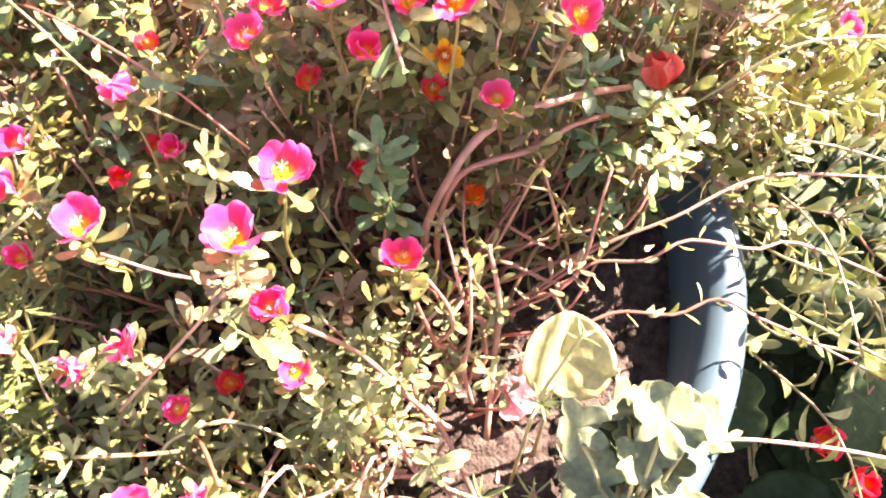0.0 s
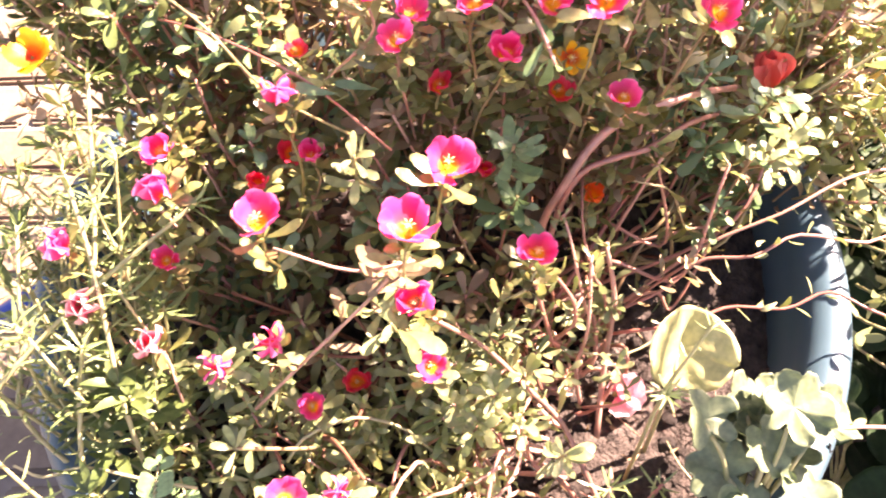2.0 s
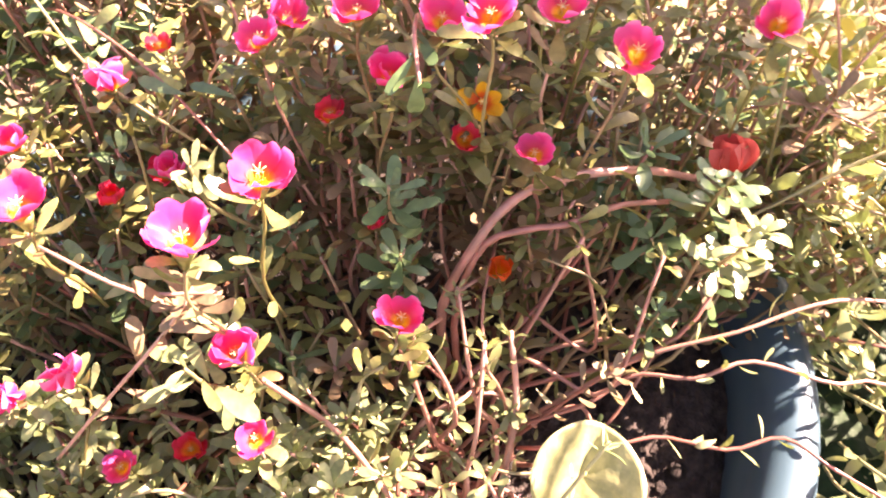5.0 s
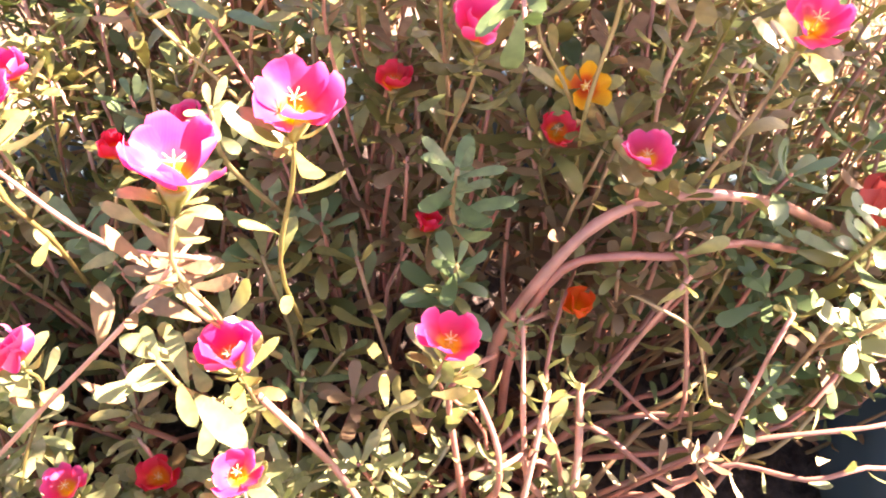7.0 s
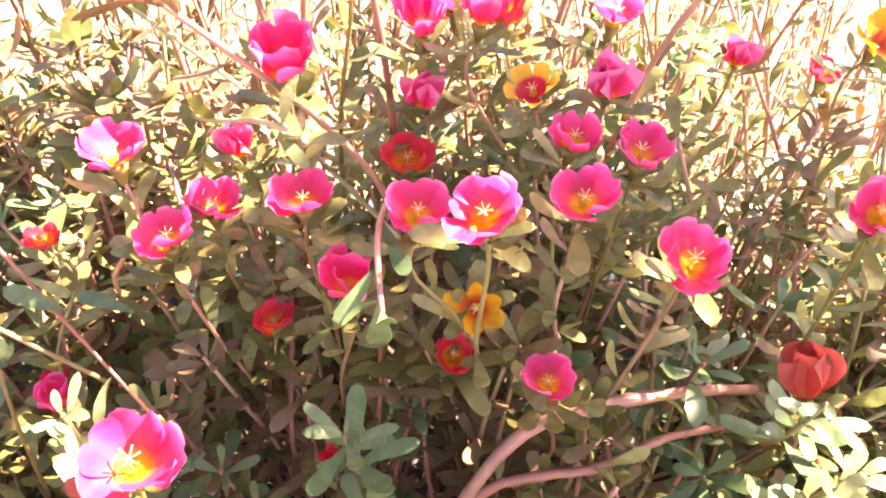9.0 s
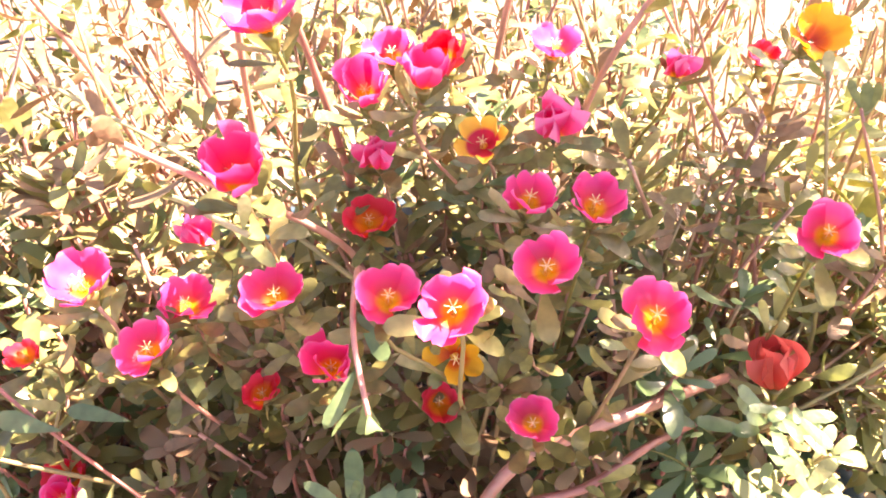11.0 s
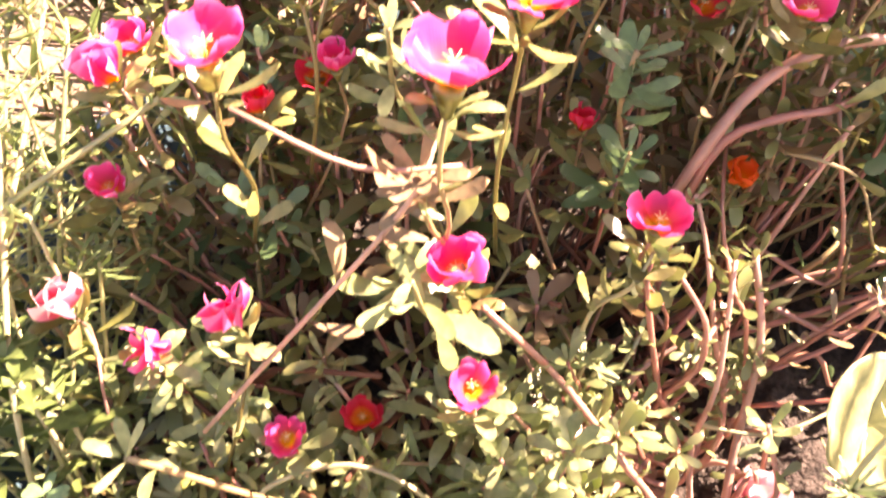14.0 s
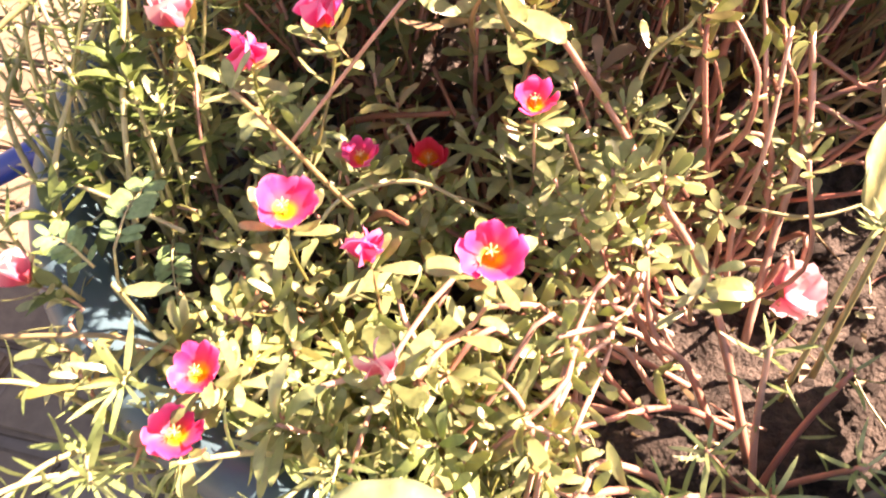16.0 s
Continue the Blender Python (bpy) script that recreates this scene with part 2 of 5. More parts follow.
def leaf_mesh(name, widths, arch, fold, thick, at=(0.16, 0.36, 0.58, 0.78, 0.92)):
    """A fleshy leaf of length 1 along y: stations of half width, arched, folded along the midrib, with an upper and a lower face."""
    n = len(widths)
    verts = [(0, 0, 0)]
    for i, w in enumerate(widths):
        s = at[i]
        z = arch * s * (1 - s) * 4 - arch * s * 0.8
        verts += [(-w, s, z + fold * w), (0, s, z + thick * 0.4), (w, s, z + fold * w), (-w, s, z + fold * w - 0.004), (0, s, z - thick), (w, s, z + fold * w - 0.004)]
    verts.append((0, 1, -arch * 0.8))
    last = len(verts) - 1
    faces = [(0, 2, 1), (0, 3, 2), (0, 4, 5), (0, 5, 6)]
    for i in range(n - 1):
        a = 1 + 6 * i
        faces += [(a, a + 1, a + 7, a + 6), (a + 1, a + 2, a + 8, a + 7), (a + 4, a + 3, a + 9, a + 10), (a + 5, a + 4, a + 10, a + 11)]
    e = last - 6
    faces += [(e, e + 1, last), (e + 1, e + 2, last), (e + 4, e + 3, last), (e + 5, e + 4, last)]
    return mesh_of(name, verts, faces)


SPOON = [leaf_mesh("leaf", (0.042, 0.086, 0.138, 0.160, 0.114), 0.07, 0.12, 0.018), leaf_mesh("leaf", (0.040, 0.080, 0.128, 0.150, 0.106), -0.08, 0.06, 0.018),
         leaf_mesh("leaf", (0.050, 0.110, 0.158, 0.164, 0.106), 0.16, 0.22, 0.018), leaf_mesh("leaf", (0.042, 0.080, 0.112, 0.120, 0.078), 0.03, 0.02, 0.020),
         leaf_mesh("leaf", (0.048, 0.100, 0.146, 0.146, 0.088), -0.14, 0.16, 0.018)]
SLIM = [leaf_mesh("leaf", (0.040, 0.074, 0.104, 0.108, 0.066), 0.08, 0.16, 0.018), leaf_mesh("leaf", (0.036, 0.066, 0.090, 0.092, 0.054), -0.10, 0.06, 0.018),
        leaf_mesh("leaf", (0.044, 0.084, 0.118, 0.116, 0.064), 0.18, 0.24, 0.018)]
LANCE = [leaf_mesh("leaf", (0.08, 0.135, 0.13, 0.08, 0.016), 0.14, 0.3, 0.012), leaf_mesh("leaf", (0.07, 0.12, 0.115, 0.07, 0.014), -0.05, 0.2, 0.012)]
NEEDLE = [leaf_mesh("leaf", (0.045, 0.055, 0.052, 0.042, 0.024), 0.10, 0.1, 0.016), leaf_mesh("leaf", (0.04, 0.05, 0.046, 0.036, 0.012), -0.06, 0.1, 0.014)]
VARIANT = {}


def variant(meshes, k, mat):
    """The k-th mesh of a set in a material, made once."""
    key = (meshes[k].name, mat.name)
    if key not in VARIANT:
        me = meshes[k].copy()
        me.materials.clear()
        me.materials.append(mat)
        VARIANT[key] = me
    return VARIANT[key]


def frame_of(p, d, up, length):
    y = d.normalized()
    x = y.cross(up)
    x = x.normalized() if x.length > 1e-4 else Vector((1, 0, 0))
    z = x.cross(y)
    m = Matrix((x, y, z)).transposed().to_4x4()
    return Matrix.Translation(p) @ m @ Matrix.Diagonal((length, length, length, 1))


class Plant:
    """One rooted plant: an Empty at its root, with stems, leaves and flowers under it."""

    def __init__(self, name, root, label, category, group=""):
        self.ob = tagged(new(name), label, category, group)
        self.root = Vector(root)
        self.ob.location = self.root
        self.leaves = []
        self.home = Matrix.Translation(-self.root)

    def stem(self, path, r0, r1, mat, knots=0.0, label=""):
        return part("stem", tube("stem", path, r0, r1, 6, knots), mat, self.ob, label, self.home)

    def leaf(self, meshes, mat, p, d, up, length):
        self.leaves.append((meshes, rnd.randrange(len(meshes)), mat, frame_of(p, d, up, length)))

    def leafy(self, path, r0, r1, stem_mat, leaf_mat, meshes=SPOON, step=0.011, start=0.4, length=0.018, tip=6, spread=0.75, knots=0.0, tip_mat=None):
        """A stem along the path with leaves in turn round it, and a rosette at its tip."""
        self.stem(path, r0, r1, stem_mat, knots)
        total = sum((b - a).length for a, b in zip(path, path[1:]))
        u, turn = start * total, rnd.uniform(0, 6.28)
        while u < total * 0.97:
            k = u / total * (len(path) - 1)
            i = min(int(k), len(path) - 2)
            p = path[i].lerp(path[i + 1], k - i)
            d = (path[i + 1] - path[i]).normalized()
            a = d.cross(Vector((0.2, 0.1, 1))).normalized() if abs(d.z) < 0.95 else Vector((1, 0, 0))
            b = d.cross(a)
            out = a * math.cos(turn) + b * math.sin(turn)
            way = out * spread + d * rnd.uniform(0.25, 0.7) + Vector((0, 0, rnd.uniform(-0.1, 0.25)))
            self.leaf(meshes, leaf_mat, p, way, d + Vector((0, 0, 0.6)), length * rnd.uniform(0.65, 1.15))
            turn += 2.4 + rnd.uniform(-0.3, 0.3)
            u += step * rnd.uniform(0.6, 1.3)
        d = (path[-1] - path[-2]).normalized()
        self.rosette(path[-1], d, leaf_mat if tip_mat is None else tip_mat, meshes, tip, length)

    def rosette(self, p, d, mat, meshes, count, length):
        a = d.cross(Vector((0.31, 0.95, 0.1))).normalized()
        b = d.cross(a)
        turn = rnd.uniform(0, 6.28)
        for i in range(count):
            out = a * math.cos(turn) + b * math.sin(turn)
            lift = 0.15 + 1.1 * i / max(count, 1) * rnd.uniform(0.7, 1.2)
            self.leaf(meshes, mat, p - d * (0.006 * (1 - i / count)), out + d * lift, d, length * rnd.uniform(0.7, 1.15) * (1.1 - 0.4 * i / count))
            turn += 2.4 + rnd.uniform(-0.25, 0.25)

    def finish(self, single=300, clear=True):
        """The leaves of the upper front as objects of their own, those deeper in joined."""
        sky_way = Vector((0, -0.58, 0.81))
        free = []
        for row in self.leaves:
            p = row[3] @ Vector((0, 0.6, 0))
            for c, size in BLOOMS:
                w = p - c
                k = w.dot(sky_way)
                if clear and size * 0.25 < k < 0.09 and (w - sky_way * k).length < size * 0.62:
                    break
            else:
                free.append(row)
        self.leaves = free
        rows = sorted(self.leaves, key=lambda r: -(r[3].translation.z - 0.5 * r[3].translation.y))
        for meshes, k, mat, m in rows[:single]:
            part("leaf", variant(meshes, k, mat), mat, self.ob, "", self.home @ m)
        by_mat = {}
        for row in rows[single:]:
            by_mat.setdefault(row[2].name, []).append(row)
        for rest in by_mat.values():
            verts, faces, at = [], [], 0
            for meshes, k, mat, m in rest:
                me = meshes[k]
                verts += [m @ v.co for v in me.vertices]
                faces += [tuple(at + i for i in f.vertices) for f in me.polygons]
                at += len(me.vertices)
            ob = part("inner_leaves", mesh_of("inner_leaves", verts, faces), rest[0][2], self.ob, "", self.home)
            ob["kind"] = "stuff"


# ---- flowers ----
BLOOMS = []
def petal_mesh(name, width, notch, cup, wave):
    verts, faces = [], []
    nu, nv = 8, 9
    for i in range(nu):
        s = i / (nu - 1)
        half = width * (0.16 + 0.84 * math.sin(min(1.0, s * 1.12) * math.pi * 0.56) ** 1.1) * (1 - 0.10 * smoothstep(0.75, 1.0, s))
        for j in range(nv):
            v = j / (nv - 1) * 2 - 1
            y = s * (1 - 0.20 * abs(v) ** 3 * s ** 2 - notch * (1 - abs(v)) ** 2 * s ** 6)
            z = cup * s ** 1.8 + 0.20 * v * v * s + wave * math.sin(v * 5 + s * 4) * s * s + 0.4 * wave * math.sin(v * 11 + 1.3) * s ** 5
            verts.append((v * half, y, z))
    for i in range(nu - 1):
        for j in range(nv - 1):
            a = i * nv + j
            faces.append((a, a + 1, a + nv + 1, a + nv))
    return mesh_of(name, verts, faces)


def ball(bm, at, r, sub=1):
    bmesh.ops.create_icosphere(bm, subdivisions=sub, radius=r, matrix=Matrix.Translation(at))


def from_bm(name, bm, smooth=True):
    me = bpy.data.meshes.new(name)
    bm.to_mesh(me)
    bm.free()
    if smooth:
        me.polygons.foreach_set("use_smooth", [True] * len(me.polygons))
    return me


def rod(bm, a, b, r):
    a, b = Vector(a), Vector(b)
    q = (b - a).to_track_quat("Z", "Y").to_matrix().to_4x4()
    bmesh.ops.create_cone(bm, segments=5, radius1=r, radius2=r * 0.7, depth=(b - a).length, cap_ends=True, matrix=Matrix.Translation((a + b) / 2) @ q)


def stamen_mesh():
    bm = bmesh.new()
    r = random.Random(3)
    ball(bm, (0, 0, 0.02), 0.07)
    for i in range(22):
        a, s = i * 2.4, r.uniform(0.05, 0.15)
        tip = (s * math.cos(a), s * math.sin(a), r.uniform(0.12, 0.22))
        rod(bm, (0.02 * math.cos(a), 0.02 * math.sin(a), 0.0), tip, 0.008)
        ball(bm, tip, 0.022)
    return from_bm("stamens", bm)


def stigma_mesh():
    bm = bmesh.new()
    rod(bm, (0, 0, 0), (0.01, 0, 0.27), 0.011)
    for i in range(6):
        a = i * math.pi / 3
        rod(bm, (0.01, 0, 0.265), (0.01 + 0.13 * math.cos(a), 0.13 * math.sin(a), 0.33), 0.011)
    return from_bm("stigma", bm)


def calyx_mesh():
    prof = [(0.0, -0.34), (0.05, -0.33), (0.075, -0.24), (0.12, -0.12), (0.15, -0.03), (0.12, 0.0), (0.0, -0.01)]
    return lathe("flower", prof, 10)


def lathe(name, prof, seg, wobble=0.0):
    verts, faces = [], []
    n = len(prof)
    for k in range(seg):
        a = 2 * math.pi * k / seg
        for r, z in prof:
            w = 1 + wobble * noise.noise((math.cos(a) * 2, math.sin(a) * 2, z * 6))
            verts.append((r * w * math.cos(a), r * w * math.sin(a), z))
    for k in range(seg):
        for i in range(n - 1):
            a, b = k * n + i, (k + 1) % seg * n + i
            faces.append((a, b, b + 1, a + 1))
    return mesh_of(name, verts, faces)


PETALS = {"open": [petal_mesh("petal", 0.50, 0.17, 0.18, 0.05), petal_mesh("petal", 0.55, 0.13, 0.26, -0.06), petal_mesh("petal", 0.47, 0.20, 0.12, 0.07), petal_mesh("petal", 0.52, 0.10, 0.30, 0.04)],
          "narrow": [petal_mesh("petal", 0.33, 0.02, 0.15, 0.04), petal_mesh("petal", 0.36, 0.03, 0.2, -0.04)],
          "closed": [petal_mesh("petal", 0.62, 0.0, 0.42, 0.03), petal_mesh("petal", 0.66, 0.0, 0.50, -0.03)],
          "wilt": [petal_mesh("petal", 0.50, 0.08, 0.30, 0.12), petal_mesh("petal", 0.52, 0.06, 0.45, -0.14)]}
STAMENS, STIGMA, CALYX = stamen_mesh(), stigma_mesh(), calyx_mesh()
KIND = {"pink": ("open", M_PINK, 28), "red": ("open", M_RED, 36), "yellow": ("narrow", M_YELLOW, 18), "two": ("narrow", M_TWO, 30),
        "cup": ("open", M_PINK, 46), "wilt": ("closed", M_WILT, 58), "bud": ("closed", M_PINK, 63), "redcup": ("open", M_RED, 54), "orange": ("open", M_ORANGE, 56), "closed": ("closed", M_SALMON, 58), "gold": ("open", M_YELLOW, 20)}
KIND_LABEL = {"pink": "open magenta flower with orange centre", "red": "red flower with orange centre", "yellow": "small yellow flower with orange centre",
              "two": "crimson and yellow flower", "cup": "half-open magenta flower", "wilt": "wilted pink flower", "bud": "closed pink flower bud",
              "redcup": "half-open red flower", "orange": "small half-open orange flower", "closed": "closed salmon-red flower", "gold": "golden yellow flower with orange centre"}


def bloom(plant, at, size, kind="pink", face=(0.04, -0.20, 1.0), leaves=6, from_=None, mat=None, leaf=0.019):
    """A flower at the end of its own leafy shoot."""
    at = Vector(at)
    BLOOMS.append((at, size))
    axis = (Vector(face) + Vector((rnd.uniform(-0.14, 0.14), rnd.uniform(-0.14, 0.14), 0))).normalized()
    side = axis.orthogonal().normalized()
    m = Matrix((side, axis.cross(side), axis)).transposed().to_4x4()
    size *= 1.04 if size > 0.024 else 1.16 if size >= 0.02 else 1.26
    shape, pmat, tilt = KIND[kind]
    fl = part("flower", CALYX, M_CALYX, plant.ob, KIND_LABEL[kind], plant.home @ Matrix.Translation(at - axis * size * 0.20) @ m @ pose(0, 0, 0, 0, 0, rnd.uniform(0, 360)) @ Matrix.Diagonal((size * 0.92, size * 0.92, size * 0.92, 1)))
    for i in range(5):
        pm = variant(PETALS[shape], rnd.randrange(len(PETALS[shape])), pmat)
        s = 0.57 * rnd.uniform(0.88, 1.09) / max(0.55, math.cos(radians(tilt)) + 0.12)
        part("petal", pm, pmat, fl, "", pose(0, 0, 0, 0, 0, i * 72 + rnd.uniform(-7, 7)) @ pose(0, 0.03, 0.004 * (i % 2), tilt + rnd.uniform(-13, 13), rnd.uniform(-12, 12), 0) @ Matrix.Diagonal((s, s, s, 1)))
    if kind in ("pink", "red", "yellow", "two", "cup", "redcup"):
        part("flower_center", STAMENS, M_STAMEN, fl, "yellow flower center", Matrix.Diagonal((0.50, 0.50, 0.46, 1)))
        part("stigma", STIGMA, M_STIGMA, fl, "", Matrix.Diagonal((0.80, 0.80, 0.86, 1)))
    end = at - axis * size * 0.48
    if from_ is None:
        away = Vector((plant.root.x, plant.root.y, 0)) - Vector((at.x, at.y, 0))
        low = Vector((at.x, at.y, 0)) + away * 0.5 + Vector((rnd.uniform(-0.02, 0.02), rnd.uniform(0.0, 0.03), 0))
        low.z = max(SOIL_Z, at.z - rnd.uniform(0.11, 0.17))
        mid = low.lerp(end, 0.6) + Vector((rnd.uniform(-0.008, 0.008), rnd.uniform(-0.01, 0.01), -0.008))
        from_ = [low, mid]
    path = spline([*from_, end - axis * 0.02, end], 11)
    # leaves of the front flowers take the sunlit leaf tone
    leaf_mat = mat or (M_LEAF_LIME_LIT if at.y < 0.17 else M_LEAF)
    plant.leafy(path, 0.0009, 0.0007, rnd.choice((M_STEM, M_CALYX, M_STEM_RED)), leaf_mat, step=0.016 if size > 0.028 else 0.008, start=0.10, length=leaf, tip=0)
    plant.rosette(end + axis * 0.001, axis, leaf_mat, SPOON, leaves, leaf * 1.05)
    return fl


# ---- ground, bricks, pot, soil ----
def ground():
    n, far = 60, 400.0
    xs = sorted({round(math.copysign(abs(i / n) ** 3.2 * far, i), 4) for i in range(-n, n + 1)})
    verts = [(x, y + 0.5, -0.012 + 0.006 * noise.noise((x * 3, y * 3, 0))) for y in xs for x in xs]
    k = len(xs)
    faces = [(j * k + i, j * k + i + 1, j * k + k + i + 1, j * k + k + i) for j in range(k - 1) for i in range(k - 1)]
    ob = part("ground", mesh_of("ground", verts, faces), M_GROUND)
    return tagged(ob, "pale sandy concrete yard ground in full sun", "ground", "", "structure")


ground_ob = ground()


def pot():
    ob = tagged(new("planter_tub"), "large round blue-grey plastic tub with a rolled rim", "plant pot")
    ob.location = (POT_X, POT_Y, 0)
    prof = [(0.0, 0.012), (0.236, 0.012), (0.242, 0.03), (0.256, SOIL_Z - 0.02), (0.260, RIM_Z - 0.030), (0.2615, RIM_Z - 0.0285), (0.263, RIM_Z - 0.020), (0.268, RIM_Z - 0.009),
            (0.276, RIM_Z - 0.002), (0.285, RIM_Z), (0.293, RIM_Z - 0.004), (POT_R, RIM_Z - 0.012), (POT_R - 0.001, RIM_Z - 0.020), (0.290, RIM_Z - 0.024),
            (0.283, RIM_Z - 0.028), (0.280, RIM_Z - 0.05), (0.250, 0.01), (0.246, 0.0), (0.0, 0.0)]
    part("tub", lathe("tub", prof, 128, 0.006), M_POT, ob)
    path = [Vector((0.2995 * math.cos(a), 0.2995 * math.sin(a), RIM_Z - 0.010 + dz)) for a, dz in ((-0.57, -0.008), (-0.56, -0.001), (-0.575, 0.004), (-0.565, 0.009))]
    part("crack", tube("crack", [Vector((p.x * (0.996 - 0.008 * i), p.y * (0.996 - 0.008 * i), p.z)) for i, p in enumerate(path)], 0.0006, 0.0009, 5), M_CRACK, ob, "dark crack in the rim")
    return ob


pot_ob = pot()


def soil():
    verts, faces = [], []
    rings, seg = 130, 240
    for i in range(rings + 1):
        r = 0.257 * i / rings
        for k in range(seg):
            a = 2 * math.pi * k / seg
            x, y = r * math.cos(a), r * math.sin(a)
            z = 0.011 * noise.noise((x * 14, y * 14, 1)) + 0.006 * noise.noise((x * 45, y * 45, 4)) + 0.004 * noise.noise((x * 130, y * 130, 9)) + 0.004 * noise.noise((x * 330, y * 330, 2))
            verts.append((x, y, z))
    for i in range(rings):
        for k in range(seg):
            a, b = i * seg + k, i * seg + (k + 1) % seg
            faces.append((a, a + seg, b + seg, b))
    ob = part("soil", mesh_of("soil", verts, faces), M_SOIL)
    ob.location = (POT_X, POT_Y, SOIL_Z)
    return tagged(ob, "dry crusted grey-brown soil filling the tub", "soil", "", "structure")


soil_ob = soil()

# ---- the plants in the tub ----
ROOTS = {"a": (-0.235, 0.13), "b": (-0.15, 0.10), "c": (-0.21, 0.25), "d": (-0.11, 0.20), "e": (-0.015, 0.235), "f": (-0.19, 0.38),
         "g": (-0.08, 0.32), "h": (0.03, 0.33), "i": (0.11, 0.37), "j": (-0.11, 0.47), "k": (0.03, 0.48)}
plants = {k: Plant("moss_rose", (x, y, SOIL_Z - 0.004), "fleshy-leaved moss rose with magenta flowers rooted in the tub", "flowering plant", "moss roses in the tub") for k, (x, y) in ROOTS.items()}


def nearest(x, y):
    return plants[min(ROOTS, key=lambda k: (ROOTS[k][0] - x) ** 2 + (ROOTS[k][1] - y) ** 2)]


def canopy(x, y):
    """Height of the leaf mound."""
    h = 0.372 + 0.205 * smoothstep(0.10, 0.42, y)
    h -= 0.10 * smoothstep(0.06, 0.16, x) * (1 - smoothstep(0.30, 0.45, y))
    return h + 0.014 * noise.noise((x * 22, y * 22, 3))


def density(x, y):
    if ((x - POT_X) / 0.31) ** 2 + ((y - POT_Y - 0.02) / 0.32) ** 2 > 1:
        return 0.0
    if (x > -0.045 and y < 0.235) or (x > -0.065 and y < 0.19):
        return 0.0
    if x > 0.085 and y < 0.30:
        return 0.02
    if -0.095 < x < 0.0 and 0.195 < y < 0.285:
        return 0.45
    if x < -0.27 and y < 0.36 or (x + 0.236) ** 2 + (y - 0.098) ** 2 < 0.034 ** 2:
        return 0.06
    if -0.22 < x < -0.05 and 0.165 < y < 0.245:
        return 0.42
    if y > 0.42:
        return 0.28
    if x > -0.02 and y < 0.29:
        return 0.30
    return 1.0


made = 0
while made < 560:
    x, y = rnd.uniform(-0.40, 0.24), rnd.uniform(-0.02, 0.63)
    if rnd.random() > density(x, y):
        continue
    made += 1
    pl = nearest(x, y)
    top = canopy(x, y) - rnd.random() ** 1.6 * 0.09
    tip = Vector((x, y, max(top, SOIL_Z + 0.03)))
    low = Vector((x, y, 0)).lerp(Vector((pl.root.x, pl.root.y, 0)), rnd.uniform(0.35, 0.75))
    low.z = max(SOIL_Z - 0.004, tip.z - rnd.uniform(0.10, 0.22))
    mid = low.lerp(tip, 0.55) + Vector((rnd.uniform(-0.015, 0.015), rnd.uniform(-0.015, 0.015), rnd.uniform(-0.02, 0.01)))
    # front and near edge get leaves coloured as if in sun
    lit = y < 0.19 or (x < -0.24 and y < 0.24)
    mat = rnd.choice((M_LEAF, M_LEAF, M_LEAF, M_LEAF, M_LEAF, M_LEAF_BLUE, M_LEAF_DRY, M_LEAF_DRY)) if not lit else rnd.choice((M_LEAF_LIME_LIT, M_LEAF_LIME_LIT, M_LEAF_LIME_LIT, M_LEAF_LIME_LIT, M_LEAF))
    if x > -0.03 and y > 0.24:
        mat = rnd.choice((M_LEAF, M_LEAF_DRY, M_LEAF, M_LEAF_DRY, M_LEAF_BLUE))
    # darker leaf tone at this edge, its shade put into the colour
    if x < -0.26 and y > 0.15:
        mat = rnd.choice((M_LEAF, M_WEED, M_WEED))
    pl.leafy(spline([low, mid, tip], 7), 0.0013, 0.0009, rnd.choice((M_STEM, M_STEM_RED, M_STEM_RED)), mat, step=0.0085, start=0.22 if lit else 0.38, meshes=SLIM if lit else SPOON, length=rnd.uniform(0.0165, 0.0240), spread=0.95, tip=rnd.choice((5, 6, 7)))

# bare stems tangled under the mound, added dark brown to deepen its shaded gaps
for i in range(150):
    x, y = rnd.uniform(-0.28, 0.12), rnd.uniform(0.13, 0.50)
    if density(x, y) < 0.1:
        continue
    pl = nearest(x, y)
    b = Vector((x, y, SOIL_Z - 0.004))
    a = rnd.uniform(0, 6.28)
    tip = b + Vector((0.09 * math.cos(a), 0.09 * math.sin(a), rnd.uniform(0.03, 0.13)))
    if (tip.x - POT_X) ** 2 + (tip.y - POT_Y) ** 2 > 0.24 ** 2:
        continue
    mid = b.lerp(tip, 0.5) + Vector((rnd.gauss(0, 0.015), rnd.gauss(0, 0.015), rnd.uniform(0.0, 0.03)))
    pl.stem(spline([b, mid, tip], 7), rnd.uniform(0.0016, 0.0028), 0.0011, M_STEM_GAP, 0.1, "bare dark brown stem added to darken the gaps")

